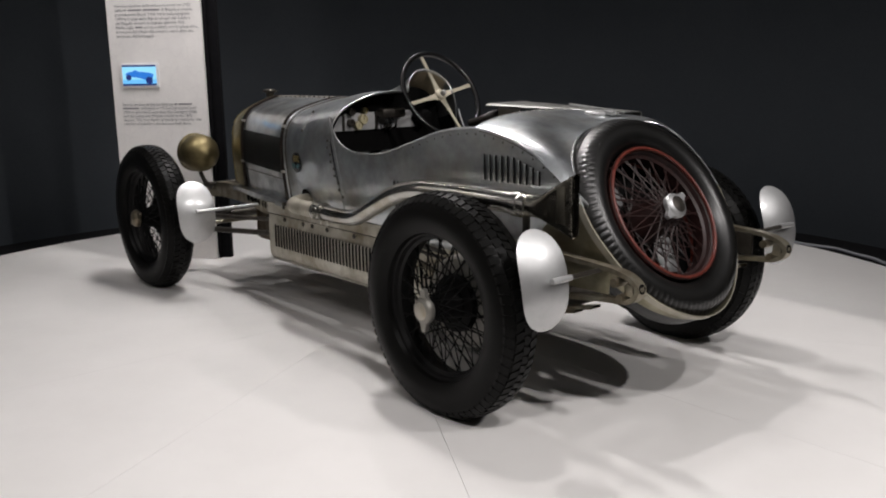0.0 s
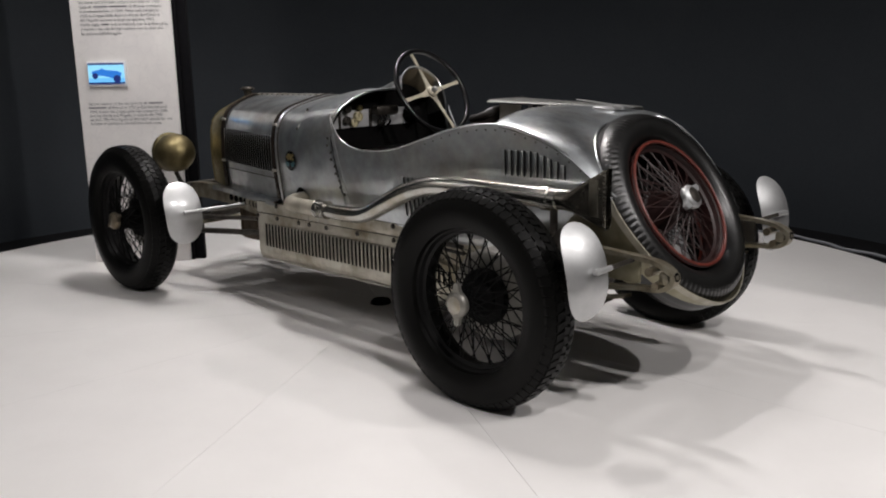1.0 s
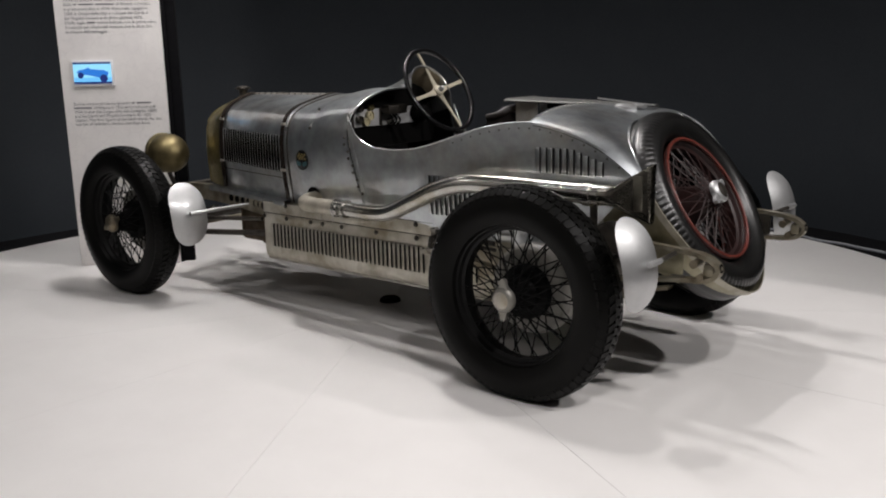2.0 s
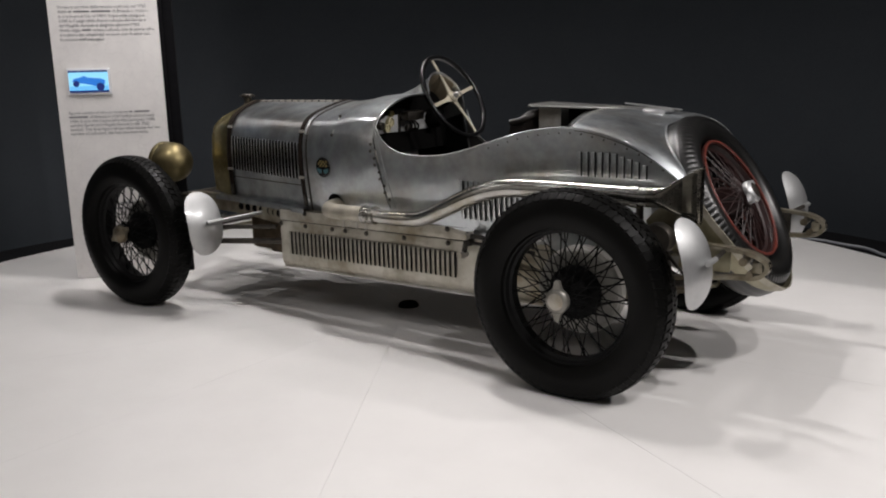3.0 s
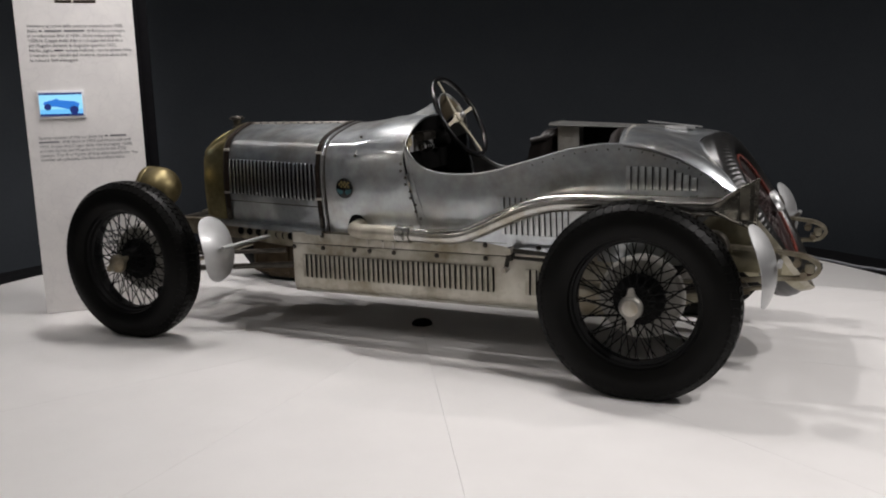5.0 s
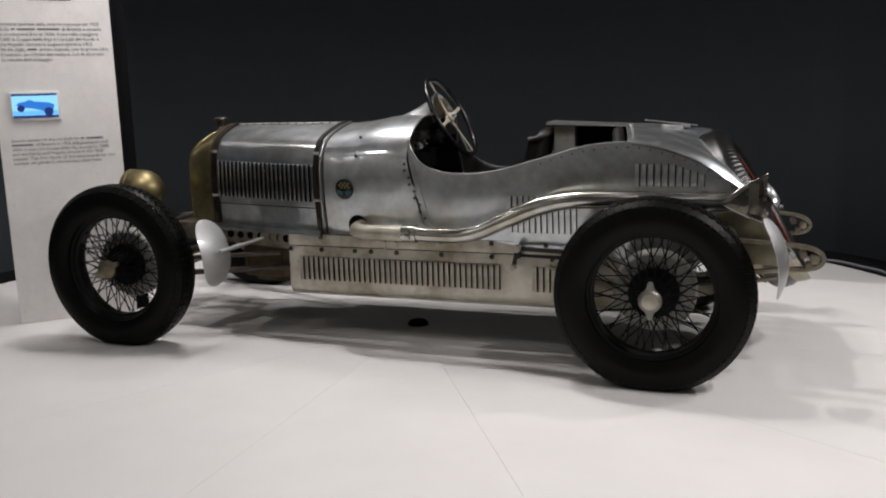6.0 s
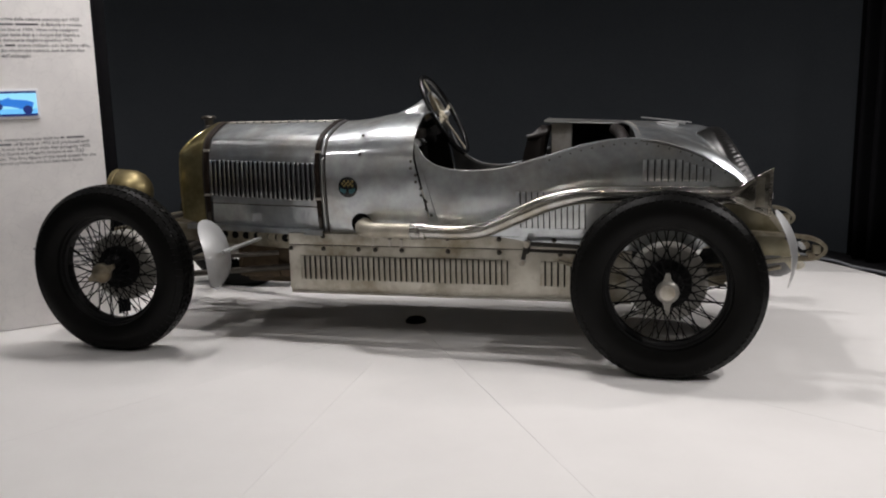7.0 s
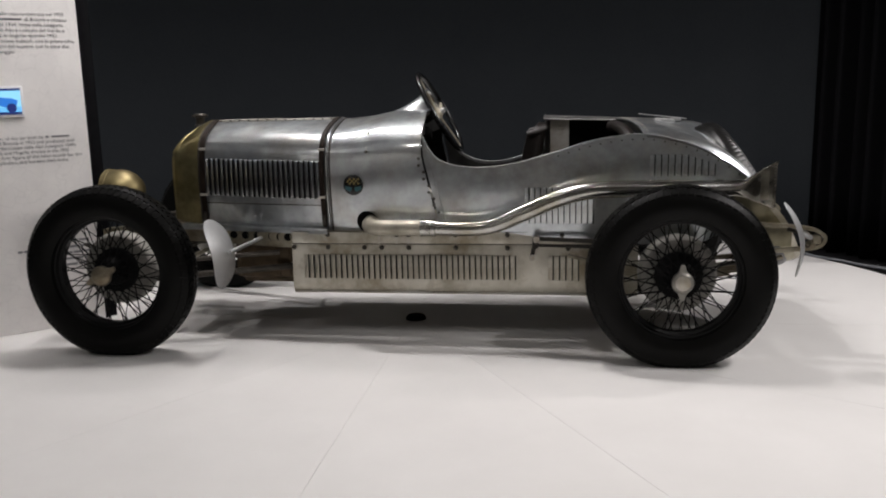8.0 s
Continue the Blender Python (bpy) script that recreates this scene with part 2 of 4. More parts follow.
def smooth_path(points, steps=8):
    """Catmull-Rom through the points."""
    p = [Vector(q) for q in points]
    p = [2 * p[0] - p[1]] + p + [2 * p[-1] - p[-2]]
    out = []
    for i in range(1, len(p) - 2):
        for k in range(steps):
            t = k / steps
            a, b, c, d = p[i - 1:i + 3]
            out.append(0.5 * (2 * b + (c - a) * t + (2 * a - 5 * b + 4 * c - d) * t * t + (3 * b - a - 3 * c + d) * t ** 3))
    out.append(p[-2])
    return out


def tube(points, radius, seg=12, bm=None, closed=False, squash=None, caps=True):
    """A round bar along points; radius is a number or one for each point; squash gives (across, up) factors for each point."""
    pts = [Vector(q) for q in points]
    rows = []
    n = len(pts)
    up = Vector((0, 0, 1))
    for i, q in enumerate(pts):
        if closed:
            d = pts[(i + 1) % n] - pts[i - 1]
        else:
            d = pts[min(i + 1, n - 1)] - pts[max(i - 1, 0)]
        d.normalize()
        ref = up if abs(d.dot(up)) < 0.95 else Vector((0, 1, 0))
        side = d.cross(ref).normalized()
        top = side.cross(d)
        r = radius[i] if isinstance(radius, (list, tuple)) else radius
        sx, sz = squash[i] if squash else (1, 1)
        rows.append([q + r * (sx * math.cos(2 * math.pi * k / seg) * side + sz * math.sin(2 * math.pi * k / seg) * top) for k in range(seg)])
    if closed:
        rows.append(rows[0])
    bm = grid(rows, True, bm)
    if caps and not closed:
        cap(bm, rows[0])
        cap(bm, rows[-1])
    if closed:
        bmesh.ops.remove_doubles(bm, verts=bm.verts, dist=1e-6)
    return bm


def curve(table, x):
    """Smooth reading of a table of (x, value)."""
    xs = [a for a, _ in table]
    ys = [b for _, b in table]
    if x <= xs[0]:
        return ys[0]
    if x >= xs[-1]:
        return ys[-1]
    i = max(k for k in range(len(xs) - 1) if xs[k] <= x)
    h = xs[i + 1] - xs[i]
    t = (x - xs[i]) / h

    def slope(k):
        if k == 0 or k == len(xs) - 1:
            j = min(k, len(xs) - 2)
            return (ys[j + 1] - ys[j]) / (xs[j + 1] - xs[j])
        return (ys[k + 1] - ys[k - 1]) / (xs[k + 1] - xs[k - 1])

    m0, m1 = slope(i) * h, slope(i + 1) * h
    return (2 * t ** 3 - 3 * t ** 2 + 1) * ys[i] + (t ** 3 - 2 * t ** 2 + t) * m0 + (-2 * t ** 3 + 3 * t ** 2) * ys[i + 1] + (t ** 3 - t ** 2) * m1


def thick(ob, amount, offset=-1.0, crisp=True):
    m = ob.modifiers.new("thickness", "SOLIDIFY")
    m.thickness, m.offset = amount, offset
    if crisp:
        ob.modifiers.new("crisp_edges", "EDGE_SPLIT").split_angle = radians(40)
    return ob


def spaced(a, b, n):
    return [a + (b - a) * i / (n - 1) for i in range(n)]


# ---- the hall ----
TURN_X, TURN_Y = -1.36, 0.0
FWD, RIGHT = Vector((-0.5, 0.866, 0)), Vector((0.866, 0.5, 0))
HALL = Vector((-1.06, 0.0, 0))


def hall_point(across, ahead, z=0.0):
    return HALL + RIGHT * across + FWD * ahead + Vector((0, 0, z))


HALL_TURN = Matrix((( *RIGHT[:], ), ( *FWD[:], ), (0, 0, 1))).transposed().to_4x4()
FLOOR_Z, CEILING = -0.07, 4.9


def hall_box(name, size, across, ahead, z, material, kind="structure", label="", bevel=0.0):
    ob = part(name, box(size, bevel=bevel), material, smooth=bevel > 0)
    ob.matrix_world = Matrix.Translation(hall_point(across, ahead, z)) @ HALL_TURN
    return tagged(ob, label, kind=kind)


hall_box("floor", (24, 19, 0.1), 0, -1.5, FLOOR_Z - 0.05, HALL_FLOOR, label="black carpeted hall floor round the platform")
# the wall behind the car is a curved screen that follows the round platform
CENTRE = Vector((-1.40, 0.0, 0))
WALL_R = 3.85


def around(radius, degrees, z=0.0):
    return CENTRE + Vector((radius * math.cos(radians(degrees)), radius * math.sin(radians(degrees)), z))


def build_wall():
    rows = []
    for radius, z in ((WALL_R, FLOOR_Z), (WALL_R, CEILING), (WALL_R + 0.2, CEILING), (WALL_R + 0.2, FLOOR_Z), (WALL_R, FLOOR_Z)):
        rows.append([around(radius, a, z) for a in spaced(28.0, 230.0, 81)])
    bm = grid(rows)
    bmesh.ops.remove_doubles(bm, verts=bm.verts, dist=1e-5)
    bmesh.ops.holes_fill(bm, edges=[e for e in bm.edges if e.is_boundary])
    return tagged(part("wall_back", bm, WALL), "plain charcoal painted wall behind the car", kind="structure")


build_wall()
hall_box("wall_right", (0.2, 19, 5.2), 11.9, -1.5, 2.4, WALL, label="dark side wall of the hall")
# unseen walls, made pale so the polished flanks have something light to reflect
hall_box("wall_left", (0.2, 19, 5.2), -7.6, -1.5, 2.4, REFLECTOR_WALL, label="unseen side wall, pale to reflect in the car's flanks")
hall_box("wall_behind", (24, 0.2, 5.2), 0, -11.1, 2.4, REFLECTOR_WALL, label="unseen end wall, pale to reflect in the car's flanks")
hall_box("ceiling", (24, 19, 0.2), 0, -1.5, CEILING + 0.1, CURTAIN, label="black hall ceiling")


def build_curtain():
    rows = []
    for z in (CEILING, 3.2, 1.6, 0.4, FLOOR_Z + 0.012):
        row = []
        for i in range(601):
            s = i / 600
            fold = 0.05 * math.sin(s * 50) + 0.025 * math.sin(s * 20 + 1.3)
            row.append(around(WALL_R - 0.12 + fold, 42.0 - 17.5 * s, z))
        rows.append(row)
    ob = part("curtain", grid(rows), CURTAIN)
    return thick(tagged(ob, "long black cloth curtain hanging beside the wall", "curtain"), 0.006, crisp=False)


build_curtain()


def build_platform(radius=3.18):
    """A round white turntable floor laid in twelve wedge panels, with a dark kerb strip."""
    base = part("platform", lathe([(0.02, FLOOR_Z), (radius + 0.03, FLOOR_Z), (radius + 0.03, -0.012), (0.02, -0.012)], 96, "Z"), MATT_BLACK)
    base.matrix_world = Matrix.Translation(CENTRE)
    tagged(base, "round white exhibition platform made of wedge panels", kind="structure")
    steps = 12
    gap = 0.0013
    for k in range(12):
        bm = bmesh.new()
        a0, a1 = radians(30 * k - 90), radians(30 * k - 60)
        mid = (a0 + a1) / 2
        shift = Vector((math.cos(mid), math.sin(mid), 0)) * gap * 1.6
        outer = []
        for i in range(steps + 1):
            a = a0 + (a1 - a0) * i / steps
            d = Vector((math.cos(a), math.sin(a), 0))
            o = Vector((TURN_X, TURN_Y, 0)) - CENTRE
            b = o.dot(d)
            reach = -b + math.sqrt(max(0.0, b * b - o.dot(o) + radius * radius))
            outer.append(o + d * reach + shift)
        tip = Vector((TURN_X, TURN_Y, 0)) - CENTRE + shift
        top = [tip] + outer
        up = [bm.verts.new((p.x, p.y, 0.0)) for p in top]
        low = [bm.verts.new((p.x, p.y, -0.012)) for p in top]
        bm.faces.new(up)
        bm.faces.new(list(reversed(low)))
        n = len(top)
        for i in range(n):
            bm.faces.new((up[i], low[i], low[(i + 1) % n], up[(i + 1) % n]))
        part("floor_panel", bm, PLATFORM, base, smooth=False)
    return base


build_platform()
puck = part("black_puck", lathe([(0.0, 0.022), (0.045, 0.022), (0.055, 0.012), (0.058, 0.0)], 28, "Z"), MATT_BLACK, at=pose(-1.34, -0.02, 0))
tagged(puck, "small black round puck lying on the platform's centre", "puck")


def build_cable():
    """A thin grey cable lying on the hall floor behind the platform."""
    pts = []
    for k in range(90):
        a = 125.0 - 110.0 * k / 89
        pts.append(around(3.47 + 0.03 * math.sin(k * 0.5) + 0.014 * math.sin(k * 1.3), a, FLOOR_Z + 0.013))
    ob = part("floor_cable", tube(pts, 0.011, 8), GREY_PLASTIC)
    return tagged(ob, "thin pale cable lying loose on the black floor", "cable")


build_cable()

# ---- the car: x runs from nose (minus) to tail (plus), y minus is its left side ----
car = empty("racing_car")
tagged(car, "vintage two-seat racing car, bare riveted aluminium body, black wire wheels", "car")

HALF = [(-2.66, 0.235), (-2.45, 0.25), (-2.1, 0.315), (-1.72, 0.38), (-1.45, 0.405), (-1.2, 0.42), (-0.8, 0.43), (-0.4, 0.435), (0.0, 0.43), (0.2, 0.42), (0.36, 0.41), (0.5, 0.40)]
TOP = [(-2.66, 1.06), (-2.5, 1.095), (-2.44, 1.106), (-1.72, 1.112), (-1.55, 1.126), (-1.42, 1.148), (-1.2, 1.155)]
SHOULDER = [(-2.66, 0.80), (-1.72, 0.84), (-1.2, 0.88)]
RIM = [(-1.215, 1.05), (-1.205, 1.016), (-1.164, 0.947), (-1.095, 0.904), (-0.984, 0.884), (-0.79, 0.896), (-0.571, 0.954), (-0.357, 1.014),
       (-0.147, 1.036), (0.011, 1.008), (0.142, 0.961), (0.247, 0.901), (0.339, 0.834), (0.43, 0.76)]
CROWN = [(-0.15, 1.085), (0.06, 1.065), (0.2, 1.04), (0.29, 0.985), (0.36, 0.91)]


def crest(x, u):
    """Height of the section over its shoulder, 0 to 1, at the share u of the half width: a gable with a soft crease on the hood, rounder on the scuttle."""
    gable = max(0.0, 1 - u ** 10) ** 0.45 * (1 - 0.33 * u ** 1.3)
    dome = max(0.0, 1 - u ** 2.35) ** (1 / 2.35)
    share = max(0.25, min(1.0, 1 - (x + 1.72) / 0.5 * 0.75))
    return share * gable + (1 - share) * dome


def hull(x, z):
    """Half width of the hood and scuttle at a height."""
    w, zs, zt = curve(HALF, x), curve(SHOULDER, x), curve(TOP, x)
    if z <= zs:
        return w * (1 - 0.080 * ((zs - z) / 0.3) ** 1.5)
    want, lo, hi = min(1.0, (z - zs) / (zt - zs)), 0.0, 1.0
    for _ in range(24):
        mid = (lo + hi) / 2
        lo, hi = (mid, hi) if crest(x, mid) > want else (lo, mid)
    return w * lo


def side(x, z):
    """Half width of the cockpit and tail flanks at a height."""
    w = curve(HALF, x)
    r = curve(RIM, x)
    u = max(0.0, (z - 0.72) / max(0.05, r - 0.72))
    low = max(0.0, (0.985 - z) / 0.43)
    return w * (1 - 0.018 * min(1.0, u) ** 2 - 0.075 * low ** 1.5)


def arch(x, z0, n=40, grow=0.0, hump=None):
    """A section from the left foot over the top to the right foot."""
    pts = []
    zt, zs = curve(TOP, x), curve(SHOULDER, x)
    heights = spaced(z0, zs, 8)
    left = [(-(hull(x, z) + grow), z) for z in heights]
    over = []
    for i in range(1, n):
        a = math.pi * i / n
        u = abs(math.cos(a)) ** (2 / 2.35)
        y = -math.copysign(u, math.cos(a)) * curve(HALF, x)
        z = zs + crest(x, u) * (zt - zs)
        k = 1 + grow / 0.4
        over.append((y * k, z + grow))
    right = [(-y, z) for y, z in reversed(left)]
    for y, z in left + over + right:
        if hump:
            z += hump(x, y, z)
        pts.append(Vector((x, y, z)))
    return pts


# -- hood and radiator --
bonnet = part("bonnet", grid([arch(x, 0.575) for x in spaced(-2.452, -1.725, 26)]), ALU, car, "polished aluminium bonnet with louvred sides")
thick(bonnet, 0.004)


def brass_shell():
    rows = []
    for s in spaced(0, 1, 9):
        row = []
        for p in arch(-2.455, 0.575, grow=0.012):
            x = p.x - s * (0.145 - 0.07 * max(0.0, min(1.0, (p.z - 0.975) / 0.12)))
            k = 1 - 0.09 * s ** 1.6
            zc = 0.80
            row.append(Vector((x, p.y * k, zc + (p.z - zc) * (1 - 0.10 * s ** 1.6))))
        rows.append(row)
    return rows


shell_rows = brass_shell()
shell = thick(part("radiator_shell", grid(shell_rows), BRASS, car, "tarnished brass radiator shell"), 0.012)
part("shell_lip", tube(shell_rows[-1], 0.006, 8), BRASS, shell)
face = [p + Vector((0.03, 0, 0)) for p in shell_rows[-1]]
part("radiator_core", cap(bmesh.new(), face), DARK_STEEL, shell, "dark honeycomb radiator core", smooth=False)
part("seam_strip", tube([p + Vector((0.004, 0, 0)) for p in arch(-2.452, 0.58, grow=0.006)], 0.007, 6), DARK_STEEL, car)
neck = part("radiator_cap", lathe([(0.0, 0.052), (0.03, 0.052), (0.036, 0.045), (0.036, 0.034), (0.024, 0.03), (0.022, 0.0), (0.032, -0.012)], 20, "Z"), DARK_STEEL, car, "dark screw filler cap", at=pose(-2.53, 0.0, 1.1))
for k in range(6):
    part("cap_lug", box((0.016, 0.012, 0.012), (0.038, 0, 0.04), 0.003), DARK_STEEL, neck, at=pose(0, 0, 0, 0, 0, 60 * k))


def louvre_mesh(height, width, depth):
    """A pressed vent: a curved tab standing off the plate over a dark slot; x across, y minus out of the plate, z up."""
    bm = bmesh.new()
    steps = (-1.0, -0.97, -0.88, -0.5, 0.0, 0.5, 0.88, 0.97, 1.0)
    n = len(steps)
    rows = []
    for v in steps:
        bulge = math.sqrt(max(0.0, 1 - abs(v) ** 12))
        z = v * height / 2
        row = []
        for j in range(5):
            u = j / 4
            row.append((-width / 2 + width * 0.82 * u, -0.0030 - depth * bulge * math.sin(u * math.pi / 2), z))
        rows.append(row)
    grid(rows, bm=bm)
    slot = [(width * 0.30, -0.0034, -height / 2), (width * 0.55, -0.0034, -height / 2), (width * 0.55, -0.0034, height / 2), (width * 0.30, -0.0034, height / 2)]
    f = bm.faces.new([bm.verts.new(p) for p in slot])
    f.material_index = 1
    side_rows = [[rows[k][4], (rows[k][4][0], -0.0032, rows[k][4][2])] for k in range(n)]
    grid(side_rows, bm=bm, mi=1)
    return bm


def louvres(xs, z_of, height, width, depth, y_of, material, parent):
    """A row of vents pressed into the left plate and, mirrored, into the right one."""
    first = None
    for hand in (-1, 1):
        for x in xs:
            z = z_of(x)
            h = height(x) if callable(height) else height
            y = y_of(x, z)
            slope = math.degrees(math.atan2(y_of(x + 0.02, z) - y_of(x - 0.02, z), 0.04))
            tilt = math.degrees(math.atan2(y_of(x, z + h / 2) - y_of(x, z - h / 2), h))
            if hand < 0:
                m = pose(x, -y, z, 0, 0, -slope) @ pose(0, 0, 0, tilt)
            else:
                m = pose(x, y, z, 0, 0, slope) @ pose(0, 0, 0, -tilt) @ Matrix.Diagonal((1, -1, 1, 1))
            if first is None:
                first = part("louvre", louvre_mesh(h, width, depth), [material, MATT_BLACK], parent, at=m)
                base_h = h
            else:
                again(first, m @ Matrix.Diagonal((1, 1, h / base_h, 1)))
    return first


louvres(spaced(-2.395, -1.762, 23), lambda x: 0.825 - 0.012 * (x + 2.08), 0.195, 0.0265, 0.0105, hull, ALU, bonnet)


def strap_over(x, wide, name, parent, buckle_z):
    pts = [p for p in arch(x, 0.60, 28, grow=0.007)]
    rows = [[p + Vector((-wide / 2, 0, 0)) for p in pts], [p + Vector((wide / 2, 0, 0)) for p in pts]]
    s = thick(part(name, grid(rows), STRAP, parent, "brown leather bonnet strap"), 0.005, 1.0)
    for sgn in (-1, 1):
        for z in buckle_z:
            y = hull(x, z) + 0.013
            part("buckle", box((wide + 0.010, 0.009, 0.014), (0, 0, 0), 0.003), ALU_DULL, s, "worn metal buckle", at=pose(x, sgn * y, z))
        part("spring_end", lathe([(0.0, -0.03), (0.012, -0.03), (0.012, 0.03), (0.0, 0.03)], 10, "Z"), DARK_STEEL, s, at=pose(x, sgn * (hull(x, 0.6) + 0.008), 0.61))
    return s


strap_over(-2.428, 0.027, "front_strap", car, (0.975, 0.735))
strap_over(-1.740, 0.025, "rear_strap", car, (0.975, 0.735))
# hinge with its row of rivets
for sgn in (-1, 1):
    part("panel_seam", tube([(x, sgn * (hull(x, 0.69) + 0.0005), 0.69) for x in spaced(-2.42, -1.75, 14)], 0.0028, 6), DARK_STEEL, bonnet)
hinge = part("hinge", tube([(x, 0, curve(TOP, x) + 0.003) for x in spaced(-2.43, -1.74, 12)], 0.006, 8), ALU_DULL, bonnet)


def rivets(places, radius, parent, material=None):
    """Domed rivets: (place, outward normal)."""
    first = None
    for q, n in places:
        m = Matrix.Translation(q) @ Vector(n).to_track_quat("Z", "Y").to_matrix().to_4x4()
        if first is None:
            first = part("rivet", lathe([(radius, 0.0), (radius * 0.85, radius * 0.4), (radius * 0.4, radius * 0.65), (0.0, radius * 0.7)], 8, "Z"), material or ALU_DULL, parent, at=m)
        else:
            again(first, m)
    return first


rivets([((x, s * 0.02, curve(TOP, x) + 0.002), (0, 0, 1)) for x in spaced(-2.40, -1.77, 13) for s in (-1, 1)], 0.009, bonnet, DARK_STEEL)

# -- scuttle with the driver's fairing --


def fairing(x, y, z):
    """The raised windscreen fairing before the wheel, on the right seat's side."""
    if z < 0.95:
        return 0.0
    along = max(0.0, min(1.0, (x + 1.60) / 0.375))
    rise = along ** 1.7
    across = (y - 0.325) / 0.235
    if abs(across) >= 1:
        return 0.0
    soft = min(1.0, (z - 0.95) / 0.08)
    return 0.155 * rise * soft * (1 - across * across) ** 0.6


scuttle_rows = []
for x in spaced(-1.722, -1.225, 24):
    k = (x + 1.722) / 0.497
    row = []
    for p in arch(x, 0.50, 60, hump=fairing):
        lean = 0.10 * k * max(0.0, min(1.0, (0.95 - p.z) / 0.45))
        tip = -0.06 * k * max(0.0, (p.z - 1.12) / 0.13)
        row.append(Vector((p.x + lean + tip, p.y, p.z)))
    scuttle_rows.append(row)
scuttle = thick(part("scuttle", grid(scuttle_rows), ALU, car, "polished aluminium scuttle with a raised windscreen fairing"), 0.006)
part("beading", tube([p for p in scuttle_rows[-1] if p.z > 1.02], 0.0034, 8), ALU, scuttle, "bright rolled edge of the cockpit")
lining = []
for row in scuttle_rows[8:]:
    cut = [p + Vector((0.0, 0, -0.014)) for p in row if p.y > 0.12 and p.z > 0.98]
    lining.append(cut)
short = min(len(r) for r in lining)
# inner sheets coloured near black, so the scuttle's inside keeps its shade
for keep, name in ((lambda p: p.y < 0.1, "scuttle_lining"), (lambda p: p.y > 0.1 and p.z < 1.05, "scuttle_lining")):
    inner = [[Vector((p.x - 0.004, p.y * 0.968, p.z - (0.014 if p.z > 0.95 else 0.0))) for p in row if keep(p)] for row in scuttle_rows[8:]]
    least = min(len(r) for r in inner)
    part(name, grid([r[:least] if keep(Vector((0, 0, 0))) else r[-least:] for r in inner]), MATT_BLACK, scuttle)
part("fairing_lining", grid([r[:short] for r in lining]), LINING, scuttle, "beige lining inside the fairing")
part("scuttle_bead", tube([p + Vector((0.002, 0, 0)) for p in arch(-1.716, 0.52, 40, grow=0.004)], 0.006, 6), ALU, scuttle)
part("scuttle_bead", tube([p for p in arch(-1.70, 0.52, 40, grow=0.002)], 0.004, 6), DARK_STEEL, scuttle)
for sgn in (-1, 1):
    # scuttle tie with two studs
    zz = (1.055, 0.965)
    pts = [Vector((-1.505, sgn * (hull(-1.505, z) + 0.008), z)) for z in zz]
    part("tie_rod", tube(pts, 0.0018, 8), ALU_DULL, scuttle)
    rivets([(p, (0, sgn, 0.4)) for p in pts], 0.009, scuttle, DARK_STEEL)
    edge = [(-1.20 + 0.105 * (0.93 - z) / 0.30, z) for z in spaced(0.66, 0.93, 9)]
    rivets([((x - 0.035 - 0.012 * (i % 2), sgn * (hull(x - 0.04, z) + 0.001), z), (0, sgn, 0)) for i, (x, z) in enumerate(edge)], 0.008, scuttle, DARK_STEEL)

# badge on the scuttle: enamel disc in plain shapes
for sgn in (-1, 1):
    y = hull(-1.60, 0.80)
    slope = math.degrees(math.atan2(hull(-1.58, 0.8) - hull(-1.62, 0.8), 0.04))
    b = part("badge", lathe([(0.0, 0.004), (0.047, 0.004), (0.052, 0.002), (0.052, 0.0)], 32, "Y"), BLACK, scuttle, "enamel disc with yellow checks over teal wings", at=pose(-1.575, sgn * (y + 0.003), 0.798, 0, 0, -sgn * slope * -1 if sgn > 0 else -slope) @ (pose(0, 0, 0, 0, 0, 180) if sgn < 0 else Matrix()))
    for i in range(6):
        for j in range(3):
            if (i + j) % 2 == 0:
                part("badge_check", box((0.0105, 0.002, 0.0105), (-0.0275 + 0.011 * i, 0.005, 0.008 + 0.011 * j)), YELLOW, b, smooth=False)
    for s2 in (-1, 1):
        wing = bmesh.new()
        cap(wing, [(s2 * 0.006, 0.0055, -0.012), (s2 * 0.043, 0.0055, -0.003), (s2 * 0.042, 0.0055, -0.02), (s2 * 0.02, 0.0055, -0.034), (s2 * 0.008, 0.0055, -0.026)])
        part("badge_wing", wing, TEAL, b, smooth=False)

# -- cockpit flanks and tail --


def rim(x, hand):
    """Height of the cockpit's edge; the driver's side is cut lower for the elbow."""
    dip = max(0.0, 1 - ((x + 0.93) / 0.27) ** 2)
    return curve(RIM, x) - (0.05 * dip if hand > 0 else 0.0)



